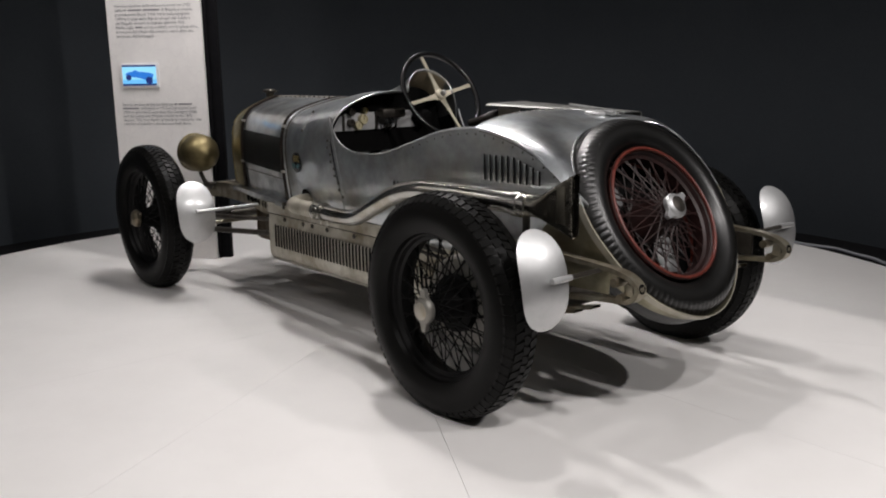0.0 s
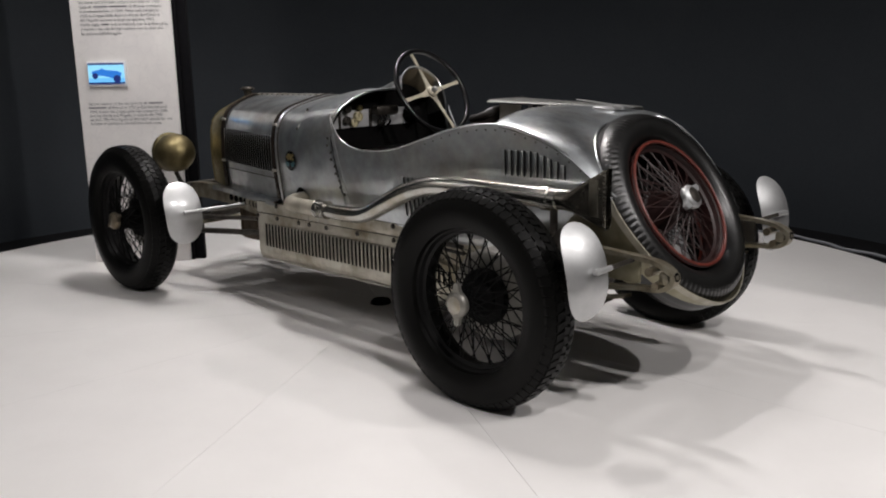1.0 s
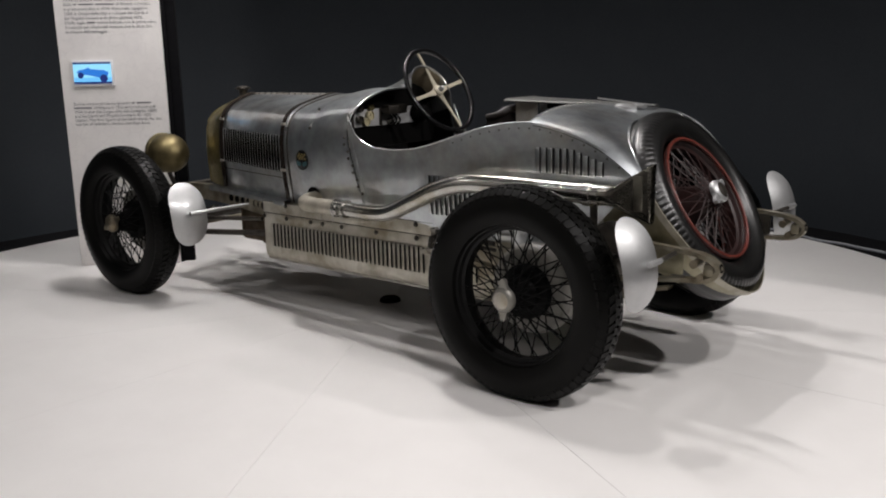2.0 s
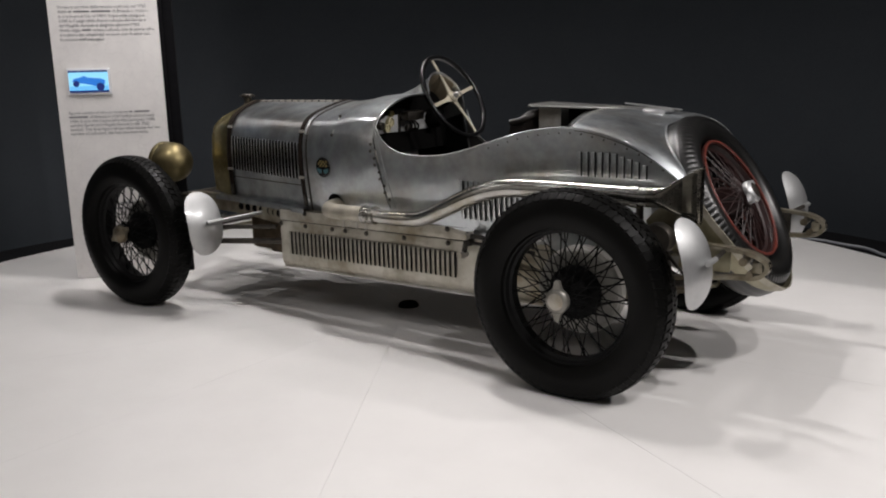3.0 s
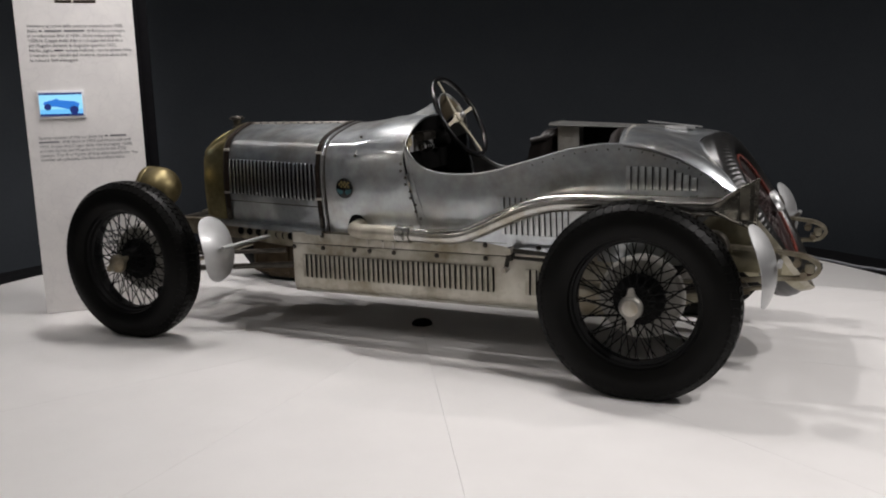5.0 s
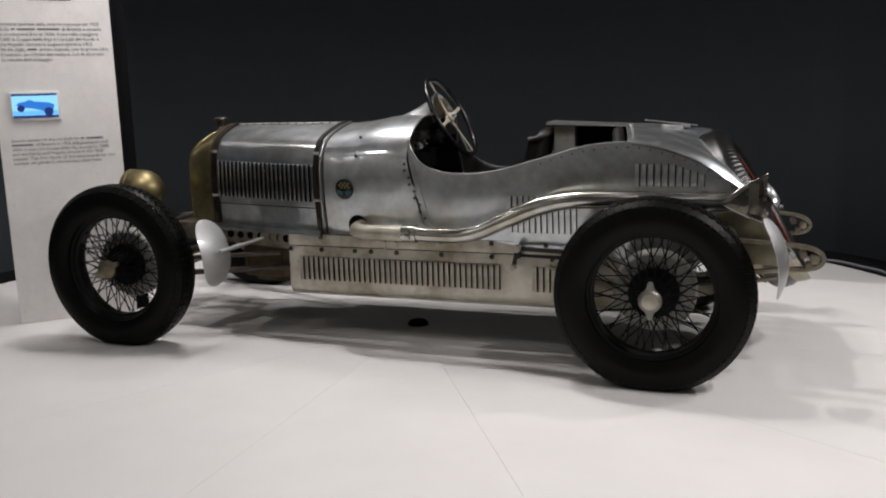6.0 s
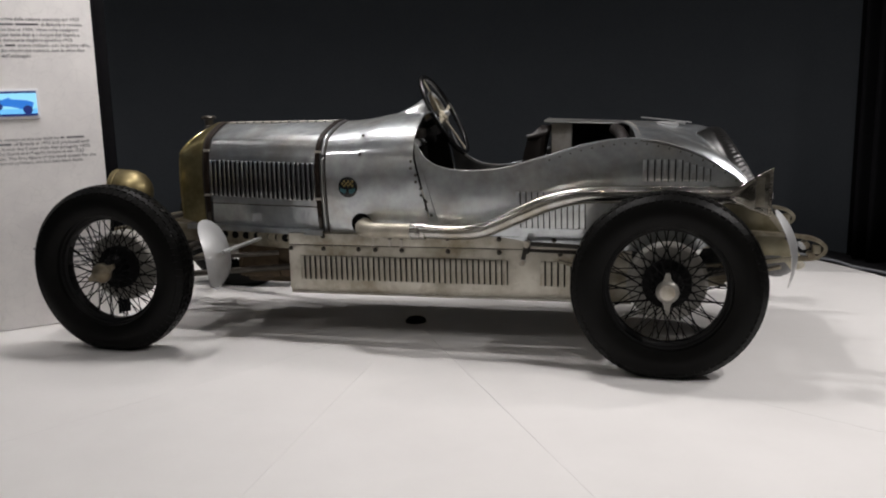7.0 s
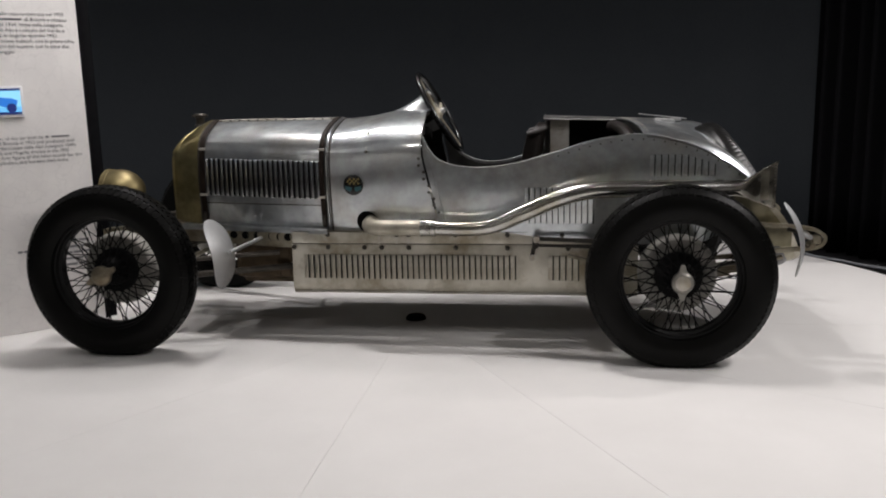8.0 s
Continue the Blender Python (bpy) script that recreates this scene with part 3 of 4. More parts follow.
XS = [-1.214, -1.205, -1.19, -1.164, -1.13, -1.095, -1.04] + spaced(-0.984, 0.396, 35)
for hand, label in ((-1, "left"), (1, "right")):
    rows = []
    for x in XS:
        r = rim(x, hand)
        lo = 0.50 if x < 0.1 else 0.50 + 0.16 * ((x - 0.1) / 0.26) ** 1.5
        row = []
        for z in spaced(lo, r, 16):
            sx = x
            if x < -1.16:
                sx = x + 0.10 * max(0.0, min(1.0, (0.95 - z) / 0.45)) * (1 - (x + 1.214) / 0.06 if x < -1.154 else 0)
            row.append(Vector((sx, hand * side(x, z), z)))
        rows.append(row)
    flank = thick(part("body_side", grid(rows), ALU, car, "polished aluminium cockpit side panel"), 0.006)
    lip = [Vector((x, hand * side(x, rim(x, hand)), rim(x, hand) + 0.002)) for x in XS if x < -0.13]
    part("beading", tube(lip, 0.003, 8), ALU, flank, "bright rolled edge of the cockpit")
    seam = [Vector((-1.214 + 0.105 * (1.03 - z) / 0.40, hand * (side(-1.15, z) + 0.002), z)) for z in spaced(0.62, 1.03, 10)]
    part("seam_strip", tube(seam, 0.0028, 6), ALU, flank)
    back = [x for x in XS if x > -0.15]
    part("ridge_bead", tube([Vector((x, hand * (side(x, curve(RIM, x)) + 0.002), curve(RIM, x))) for x in back], 0.0065, 8), ALU, flank)
    part("panel_seam", tube([Vector((x, hand * (side(x, curve(RIM, x) - 0.010) + 0.0006), curve(RIM, x) - 0.010)) for x in back], 0.0016, 6), DARK_STEEL, flank)
    rivets([((x, hand * (side(x, curve(RIM, x)) + 0.001), curve(RIM, x) - 0.022), (0, hand, 0.2)) for x in spaced(-0.55, 0.3, 18)], 0.0045, flank, DARK_STEEL)
    # inner sheet of the side; the cockpit's shade is put into its colour
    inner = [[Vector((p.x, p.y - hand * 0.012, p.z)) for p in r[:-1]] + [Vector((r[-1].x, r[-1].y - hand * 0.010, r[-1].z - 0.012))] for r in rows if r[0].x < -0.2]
    part("side_lining", grid(inner), MATT_BLACK if hand < 0 else INNER_GREY, flank, "cockpit inner sheet, darkened to stay in shade")
    if hand < 0:
        left_flank = flank

tail_vent = lambda x: 0.102 - 0.34 * max(0.0, x - 0.04)
louvres(spaced(-0.105, 0.175, 10), lambda x: 0.838 + tail_vent(x) / 2, tail_vent, 0.024, 0.0040, side, ALU, left_flank)
louvres(spaced(-0.70, -0.39, 12), lambda x: 0.695, 0.18, 0.0225, 0.0055, side, ALU, left_flank)

# tail deck: the crowned top from behind the seats to the spare wheel
SPARE_TILT = 31.0
SPARE = Vector((0.414, 0.0, 0.712))
SPARE_N = Vector((math.cos(radians(SPARE_TILT)), 0, math.sin(radians(SPARE_TILT))))
LIP_R = 0.420
LIP_BACK = [(0, 0.012), (30, 0.020), (60, 0.016), (80, -0.045), (98, -0.076), (110, -0.062), (124, -0.046), (136, -0.027), (150, 0.0),
            (165, 0.015), (180, 0.028), (200, 0.046), (220, 0.046), (250, 0.044), (280, 0.02), (310, 0.002), (340, 0.004), (360, 0.012)]
UP = Vector((-SPARE_N.z, 0, SPARE_N.x))


def tail_lip(degrees, radius=LIP_R, back=0.0):
    """The round edge of the tail that wraps the spare wheel; it dips forward at the top, where the tyre stands free."""
    h = curve(LIP_BACK, degrees % 360) + back
    a = radians(degrees)
    return SPARE + SPARE_N * h + radius * (math.cos(a) * Vector((0, 1, 0)) + math.sin(a) * UP)


def deck_base(x, v):
    r, c = curve(RIM, x), curve(CROWN, x)
    return Vector((x, v * side(x, r), r + (c - r) * (1 - abs(v) ** 2.6) ** 0.75))


deck_rows = []
for s in spaced(0, 1, 30):
    row = []
    for j in range(57):
        v = -1 + 2 * j / 56
        front = -0.15 - 0.09 * max(0.0, min(1.0, (v + 0.95) / 1.4))
        end = tail_lip(90 - 80 * v)
        ease = max(0.0, (s - 0.25) / 0.75)
        ease = ease * ease * (3 - 2 * ease)
        p = deck_base(front + (end.x - front) * s, v)
        row.append(p + (end - deck_base(end.x, v)) * ease)
    deck_rows.append(row)
deck = thick(part("tail_deck", grid(deck_rows), ALU, car, "crowned polished aluminium tail deck"), 0.006)
part("deck_edge", tube(deck_rows[-1], 0.0035, 8), ALU, deck)
part("beading", tube(deck_rows[0], 0.004, 8), ALU, deck)
rivets([(p + Vector((0.02, 0, 0.003)), (0, 0, 1)) for p in deck_rows[0][2:-2:3]], 0.005, deck)
# closing plate behind the spare wheel, coloured black for the dark behind the spokes
plate_rows = []
for s in spaced(0, 1, 14):
    z = 1.03 - 0.66 * s
    x = SPARE.x - 0.155 - (z - SPARE.z) * math.tan(radians(SPARE_TILT))
    w = side(min(x, 0.36), min(z, curve(RIM, min(x, 0.36)))) * (1.0 if z > 0.62 else math.sqrt(max(0.05, 1 - ((0.62 - z) / 0.30) ** 2)))
    lim = 1.0 if z < 0.83 else max(0.45, 1 - (z - 0.83) / 0.33)
    plate_rows.append([Vector((x, v * w * lim, z)) for v in spaced(-1, 1, 15)])
tail_plate = thick(part("tail_plate", grid(plate_rows), MATT_BLACK, car), 0.005)
# added pale sheets stand in for lit patches inside the spare wheel's well
for y, up, wide, high, turn in ((-0.10, 0.12, 0.16, 0.11, 35), (0.09, -0.13, 0.10, 0.15, -10)):
    at = SPARE - SPARE_N * 0.118 + Vector((0, y, 0)) + UP * up
    part("well_sheet", box((0.004, wide, high), (0, 0, 0), 0.0015), ALU_SPUN, tail_plate, "added pale sheet for a lit patch in the wheel well",
         at=Matrix.Translation(at) @ pose(0, 0, 0, 0, -SPARE_TILT, 0) @ pose(0, 0, 0, turn, 0, 0))

# round tail rim that holds the spare wheel, deeper below than above
ring_rows = []
for k in spaced(0, 1, 10):
    row = []
    for a in spaced(150, 390, 73):
        low = max(0.0, -math.sin(radians(a)))
        depth = 0.24 - 0.10 * low
        inward = (0.012 + 0.045 * low) * (1 - k) ** 2
        row.append(tail_lip(a, LIP_R - 0.003 - inward, -depth * (1 - k)))
    ring_rows.append(row)
ring = thick(part("spare_wheel_pan", grid(ring_rows), YELLOWED, car, "yellowed metal tail rim cradling the spare wheel"), 0.005, 1.0)
lip_rows = [[tail_lip(a, LIP_R + 0.004, b) for a in spaced(156, 384, 70)] for b in (-0.026, -0.013, 0.0)]
thick(part("pan_lip", grid(lip_rows), PIPE_RAW, ring, "bright aluminium edge strip of the wheel pan"), 0.004)

# head fairing behind the driver, with the open luggage hole beside it
fair_rows = []


def fairing_left(x):
    return 0.07 + 0.15 * max(0.0, min(1.0, (x + 0.63) / 0.39))


for x in spaced(-0.63, 0.02, 18):
    k = (x + 0.63) / 0.65
    base = 0.90 if x < -0.22 else 1.0
    zt = 1.102 - 0.030 * k
    y0, y1 = fairing_left(x), 0.40
    row = []
    for j in range(17):
        v = -1 + 2 * j / 16
        drop = (1 - abs(v) ** 9) ** 0.35
        low = zt - 0.010 if v < 0 else base
        row.append(Vector((x, (y0 + y1) / 2 + v * (y1 - y0) / 2, low + (zt - low) * drop)))
    fair_rows.append(row)
fairing_ob = thick(part("head_fairing", grid(fair_rows), LID, car, "flat topped aluminium fairing behind the driver"), 0.006)
part("beading", tube(fair_rows[0], 0.0035, 8), LID, fairing_ob)
part("beading", tube([r[0] for r in fair_rows[:12]], 0.003, 8), LID, fairing_ob)
rivets([(r[2] + Vector((0, 0, 0.002)), (0, 0, 1)) for r in fair_rows[1:12:2]], 0.004, fairing_ob)


def upright(x0, x1, z0, z1, name, material, inset=0.0):
    rows = [[Vector((x, fairing_left(x) + inset + 0.01, z)) for z in spaced(z0, z1, 4)] for x in spaced(x0, x1, 5)]
    return thick(part(name, grid(rows), material, fairing_ob), 0.006)


upright(-0.60, -0.50, 0.86, 1.085, "fairing_side", ALU_DULL, 0.035)
upright(-0.50, -0.20, 0.86, 1.085, "luggage_hole", MATT_BLACK, 0.12)
filler = part("fuel_cap", lathe([(0.0, 0.02), (0.045, 0.02), (0.055, 0.014), (0.058, 0.0), (0.05, -0.03)], 28, "Z"), ALU_SPUN, car, "flat bright fuel filler cap", at=pose(0.0, 0.12, 1.064, 0, 4))
part("cap_lever", box((0.26, 0.010, 0.006), (-0.01, 0, 0.030), 0.002, turn=pose(0, 0, 0, 0, 3, 12)), ALU_SPUN, filler)
part("cap_hinge", box((0.05, 0.03, 0.016), (0.06, 0, 0.018), 0.004), ALU_SPUN, filler)

# -- cockpit inside --
part("cockpit_floor", box((1.55, 0.76, 0.02), (-0.66, 0, 0.47), 0.004), MATT_BLACK, car)
dash_pts = [p for p in arch(-1.36, 0.86, 40, hump=fairing)]
bm = bmesh.new()
cap(bm, [Vector((p.x, p.y * 0.975, p.z - 0.012)) for p in dash_pts])
dash = thick(part("dashboard", bm, MATT_BLACK, car, smooth=False), 0.01)
part("instrument_panel", box((0.006, 0.62, 0.088), (-1.347, -0.02, 1.004), 0.003), PANEL, dash, "bright aluminium instrument panel")
part("panel_rib", box((0.012, 0.012, 0.09), (-1.342, -0.25, 1.004), 0.002), DARK_STEEL, dash)
part("panel_rib", box((0.012, 0.016, 0.09), (-1.342, -0.045, 1.004), 0.002), DARK_STEEL, dash)
for y, z, r, m in ((-0.21, 1.000, 0.020, DARK_STEEL), (-0.165, 0.985, 0.022, GAUGE), (-0.135, 1.015, 0.025, GAUGE), (-0.125, 1.058, 0.016, BRASS), (-0.205, 1.055, 0.02, DARK_STEEL), (0.02, 0.975, 0.02, DARK_STEEL)):
    g = part("gauge", lathe([(0.0, 0.012), (r * 0.8, 0.012), (r * 0.86, 0.018), (r, 0.016), (r, -0.004)], 22, "X"), m, dash, "round ivory faced gauge", at=pose(-1.338, y, z))
    part("needle", box((0.002, 0.002, r * 0.7), (0.0125, 0, r * 0.25)), BLACK, g, smooth=False)
magneto = part("magneto", box((0.06, 0.15, 0.05), (-1.31, 0.03, 1.04), 0.015), DARK_STEEL, dash)
for k in range(3):
    part("cable", tube(smooth_path([(-1.30, -0.02 + 0.02 * k, 1.02), (-1.27, -0.03 + 0.03 * k, 0.985), (-1.31, -0.04 + 0.035 * k, 0.955)], 5), 0.005, 6), BLACK, dash)
part("steering_box", lathe([(0.0, 0.05), (0.03, 0.045), (0.045, 0.02), (0.05, -0.03), (0.0, -0.03)], 20, "X"), MATT_BLACK, dash, at=pose(-1.31, 0.235, 1.01))
part("scuttle_brace", tube([(-1.33, -0.30, 0.90), (-1.02, -0.32, 0.55)], 0.012, 8), ALU_DULL, dash)


def seat(y, front, top):
    rows = []
    for k in spaced(0, 1, 15):
        a = k * math.pi
        row = []
        for j in range(14):
            z = 0.54 + (top - 0.54) * j / 13
            row.append(Vector((front + 0.05 + 0.11 * math.sin(a) ** 0.5 + 0.09 * (j / 13) ** 1.3, y - 0.145 * math.cos(a), z - 0.05 * (1 - math.sin(a)) * j / 13)))
        rows.append(row)
    back = thick(part("seat_back", grid(rows), LEATHER, car, "worn dark leather bucket seat back"), 0.05, -1.0)
    part("seat_roll", tube([r[-1] for r in rows], 0.018, 10), LEATHER, back)
    part("seat_cushion", box((0.42, 0.30, 0.12), (front - 0.02, y, 0.55), 0.04), LEATHER, back)


seat(0.20, -0.86, 1.06)
seat(-0.19, -0.62, 0.88)
part("tonneau_edge", tube(smooth_path([(-0.19, -0.37, 0.985), (-0.22, -0.2, 1.035), (-0.25, 0.0, 1.05), (-0.27, 0.16, 1.045)], 6), 0.03, 10), LEATHER, car, "rolled dark leather edge of the tail opening")

# steering wheel
SW = Vector((-1.225, 0.30, 1.128))
SW_TILT = 29.0
sw_turn = Matrix.Translation(SW) @ pose(0, 0, 0, 0, -SW_TILT, 0) @ pose(0, 0, 0, 0, 90, 0)
R_SW = 0.240
wheel_rim = part("steering_wheel", tube([(R_SW * math.cos(2 * math.pi * k / 64), R_SW * math.sin(2 * math.pi * k / 64), 0) for k in range(64)], 0.0145, 12, closed=True), BLACK, car, "large black rimmed four spoke steering wheel", at=sw_turn)
for k in range(4):
    a = 90 * k + 12
    rows = []
    for r, w, h in ((0.02, 0.024, -0.012), (0.05, 0.015, -0.010), (0.10, 0.010, -0.006), (0.16, 0.0085, -0.002), (0.205, 0.010, 0.0), (R_SW, 0.010, 0.0)):
        rows.append([Vector((r, s, h + t)) for s, t in ((-w, -0.003), (-w, 0.003), (w, 0.003), (w, -0.003))])
    part("spoke", grid(rows, True), CREAM, wheel_rim, "flat cream painted spoke", at=pose(0, 0, 0, 0, 0, a))
part("boss", lathe([(0.0, 0.010), (0.022, 0.008), (0.030, 0.0), (0.032, -0.025), (0.0, -0.03)], 24, "Z"), CREAM, wheel_rim)
part("boss_nut", lathe([(0.0, 0.034), (0.010, 0.033), (0.015, 0.026), (0.016, 0.008), (0.0, 0.008)], 6, "Z"), ALU_SPUN, wheel_rim, "bright steering wheel nut")
part("column", tube([(0, 0, -0.03), (0, 0, -0.75)], 0.02, 12), BLACK, wheel_rim)

# -- frame, sills, belly --
for hand in (-1, 1):
    rail_pts = [(-3.02, 0.26, 0.50), (-2.75, 0.255, 0.53), (-2.45, 0.262, 0.525), (-2.2, 0.305, 0.52), (-1.92, 0.365, 0.515), (-1.5, 0.372, 0.515), (-0.3, 0.378, 0.515)]
    rows = []
    for p in smooth_path(rail_pts, 5):
        y = hand * p.y
        rows.append([Vector((p.x, y + dy * hand, p.z + dz)) for dy, dz in ((-0.05, -0.045), (0.006, -0.045), (0.006, 0.045), (-0.05, 0.045))])
    rail = part("frame_rail", grid(rows, True), STEEL, car, "yellowed steel chassis rail with lightening holes")
    for x in (-2.33, -2.26, -2.19, -2.12, -2.035, -1.985, -1.94):
        y = curve([(-2.45, 0.268), (-2.2, 0.311), (-1.92, 0.371)], x)
        hole = part("lightening_hole", lathe([(0.0, 0.0), (0.016, 0.0), (0.019, 0.003), (0.021, 0.0)], 16, "Y"), MATT_BLACK, rail, at=pose(x, hand * (y + 0.003), 0.525, 0, 0, 0 if hand > 0 else 180))
    # ledge along the hood's foot
    rows = []
    for x in spaced(-2.56, -1.715, 14):
        y = curve(HALF, x)
        rows.append([Vector((x, hand * (y - 0.02), 0.578)), Vector((x, hand * (y + 0.03), 0.576)), Vector((x, hand * (y + 0.034), 0.570)), Vector((x, hand * (y + 0.034), 0.548)), Vector((x, hand * (y - 0.02), 0.548))])
    part("bonnet_ledge", grid(rows, True), ALU, car, "plain aluminium ledge along the bonnet")
    # rail cover strip and sill plate
    part("rail_cover", box((1.66, 0.012, 0.062), (-1.08, hand * 0.392, 0.527), 0.004), SILL, car, "dull aluminium strip over the chassis rail")
    sill_rows = []
    for x in spaced(-1.915, -0.16, 12):
        sill_rows.append([Vector((x, hand * y, z)) for y, z in ((0.386, 0.497), (0.390, 0.44), (0.390, 0.288), (0.384, 0.255), (0.365, 0.237), (0.30, 0.230))])
    sill = thick(part("sill_plate", grid(sill_rows), SILL, car, "dull louvred aluminium plate under the door"), 0.005)
    edge_bolts = [((x, hand * 0.399, 0.478), (0, hand, 0)) for x in (-1.90, -1.72, -1.53, -1.44, -1.30, -1.06, -0.80, -0.5)]
    edge_bolts += [((x, hand * 0.401, 0.545), (0, hand, 0)) for x in (-1.72, -1.36, -1.30, -1.06, -0.80, -0.53)]
    rivets(edge_bolts, 0.013, sill, DARK_STEEL)
    part("panel_seam", tube([(-1.91, hand * 0.3985, 0.4965), (-0.26, hand * 0.3985, 0.4965)], 0.0022, 6), DARK_STEEL, sill)
    part("panel_seam", tube([(-1.91, hand * 0.3985, 0.559), (-0.26, hand * 0.3985, 0.559)], 0.0018, 6), DARK_STEEL, sill)
    for x in (-1.45, -1.36, -1.30):
        part("clip", box((0.014, 0.006, 0.055), (x, hand * 0.4, 0.525), 0.002), ALU_DULL, sill)
    if hand < 0:
        left_sill = sill
    part("edge_bead", tube([(x, hand * 0.372, 0.239) for x in (-1.915, -0.16)], 0.006, 8), ALU_DULL, sill)
sill_y = lambda x, z: 0.393
louvres(spaced(-1.838, -0.772, 38), lambda x: 0.377, 0.125, 0.027, 0.007, sill_y, SILL, left_sill)
louvres(spaced(-0.585, -0.46, 5), lambda x: 0.377, 0.125, 0.027, 0.007, sill_y, SILL, left_sill)
part("belly_tray", box((1.72, 0.62, 0.02), (-1.04, 0, 0.238), 0.005), DARK_STEEL, car)
engine_bm = box((0.34, 0.56, 0.20), (-2.10, 0, 0.385), 0.03)
engine = part("crankcase", engine_bm, ENGINE, car, "rusty brown engine crankcase")
part("sump", box((0.42, 0.26, 0.10), (-2.08, 0, 0.275), 0.03), ENGINE, engine)
for x in (-2.245, -2.03, -1.96):
    part("crankcase_rib", box((0.022, 0.575, 0.17), (x, 0, 0.385), 0.008), ENGINE, engine)
part("propshaft", tube([(-0.3, 0, 0.40), (0.0, 0, 0.42)], 0.04, 12), DARK_STEEL, car)

# brake lever bracket beside the rail
lever = part("brake_bracket", box((0.030, 0.05, 0.055), (-0.660, -0.43, 0.512), 0.010), GRIME, car)
part("lever_arm", box((0.020, 0.022, 0.125), (0, 0, 0), 0.008), GRIME, lever, at=pose(-0.667, -0.450, 0.491, 0, 12, 0))
part("pin", lathe([(0.0, -0.03), (0.014, -0.03), (0.014, 0.03), (0.0, 0.03)], 12, "Y"), ALU_DULL, lever, at=pose(-0.675, -0.46, 0.446))
part("pin", lathe([(0.0, -0.03), (0.016, -0.03), (0.016, 0.03), (0.0, 0.03)], 12, "Y"), ALU_DULL, lever, at=pose(-0.655, -0.45, 0.535))
part("brake_rod", tube([(-0.66, -0.44, 0.535), (-0.30, -0.47, 0.525)], 0.011, 8), GRIME, lever)
part("brake_rod", tube([(-0.66, -0.43, 0.500), (-0.30, -0.46, 0.495)], 0.008, 8), GRIME, lever)

# -- exhaust --
path = smooth_path([(-1.492, -0.34, 0.606), (-1.490, -0.425, 0.604), (-1.474, -0.474, 0.600), (-1.43, -0.501, 0.599), (-1.36, -0.507, 0.598), (-1.17, -0.507, 0.598)], 8)
part("exhaust_pipe", tube(path, 0.038, 20), PIPE_RAW, car, "pale lagged front length of the exhaust pipe")
path = smooth_path([(-1.18, -0.507, 0.600), (-1.0, -0.51, 0.596), (-0.86, -0.515, 0.612), (-0.70, -0.525, 0.680), (-0.55, -0.53, 0.745), (-0.40, -0.535, 0.782), (-0.22, -0.535, 0.790), (0.05, -0.53, 0.789), (0.24, -0.525, 0.786)], 8)
rear_pipe = part("exhaust_pipe", tube(path, [0.034 + 0.007 * min(1, i / 30) for i in range(len(path))], 22), CHROME, car, "chromed exhaust pipe swept over the rear wheel")
part("exhaust_clamp", tube([(-1.215, -0.507, 0.600), (-1.145, -0.508, 0.599)], 0.0425, 22), CHROME, rear_pipe, "bright pipe clamp")
part("clamp_bolt", box((0.018, 0.02, 0.05), (-1.175, -0.553, 0.60), 0.004), CHROME, rear_pipe)
for x in (-1.212, -1.148):
    part("clamp_edge", tube([(x - 0.004, -0.507, 0.5995), (x + 0.004, -0.507, 0.5995)], 0.0445, 22), CHROME, rear_pipe)
part("exhaust_clamp", tube([(0.175, -0.527, 0.787), (0.205, -0.526, 0.786)], 0.047, 22), CHROME, rear_pipe)
part("exhaust_hanger", box((0.03, 0.012, 0.16), (0.19, -0.49, 0.72), 0.004), DARK_STEEL, rear_pipe)


def fish_section(x):
    """A round neck that flattens into a tall, thin mouth."""
    k = max(0.0, (x - 0.235) / 0.209)
    flat = min(1.0, max(0.0, (k - 0.18) / 0.45))
    flare = max(0.0, (k - 0.34) / 0.66)
    zt, zb = 0.828 + 0.086 * flare ** 0.9, 0.746 - 0.054 * flare ** 0.9
    half_y = 0.041 - 0.026 * flat
    zc, half_z = (zt + zb) / 2, (zt - zb) / 2
    power = 2 + 7 * flat
    row = []
    for i in range(40):
        t = 2 * math.pi * i / 40
        c, n = math.cos(t), math.sin(t)
        row.append(Vector((x + 0.004 * n * flare, -0.519 + 0.010 * k + half_y * math.copysign(abs(c) ** (2 / power), c), zc + half_z * math.copysign(abs(n) ** (2 / power), n))))
    return row


fish = thick(part("fishtail", grid([fish_section(x) for x in spaced(0.235, 0.444, 18)], True), FISH, car, "flattened fishtail exhaust end with a riveted lip"), 0.004)
for sgn in (-1, 1):
    bm = box((0.038, 0.004, 0.13), (0, 0, 0), 0.0015)
    part("recess", bm, SMOKED, fish, "dark soot stained panel", at=pose(0.392, -0.5115 + sgn * 0.0162, 0.803))
    part("lip_strip", box((0.014, 0.004, 0.205), (0, 0, 0), 0.0015), FISH, fish, at=pose(0.436, -0.5095 + sgn * 0.0165, 0.803))
    rivets([((0.436, -0.5095 + sgn * 0.0185, z), (0, sgn, 0)) for z in spaced(0.71, 0.895, 14)], 0.0042, fish, DARK_STEEL)
hole_ring = [Vector((-1.513 + 0.055 * math.cos(a), -hull(-1.513 + 0.055 * math.cos(a), 0.608 + 0.056 * math.sin(a)) - 0.003, 0.608 + 0.056 * math.sin(a))) for a in spaced(0, 2 * math.pi, 33)[:-1]]
bm = bmesh.new()
cap(bm, hole_ring)
part("exhaust_port", bm, MATT_BLACK, scuttle, smooth=False)

# -- wheels --


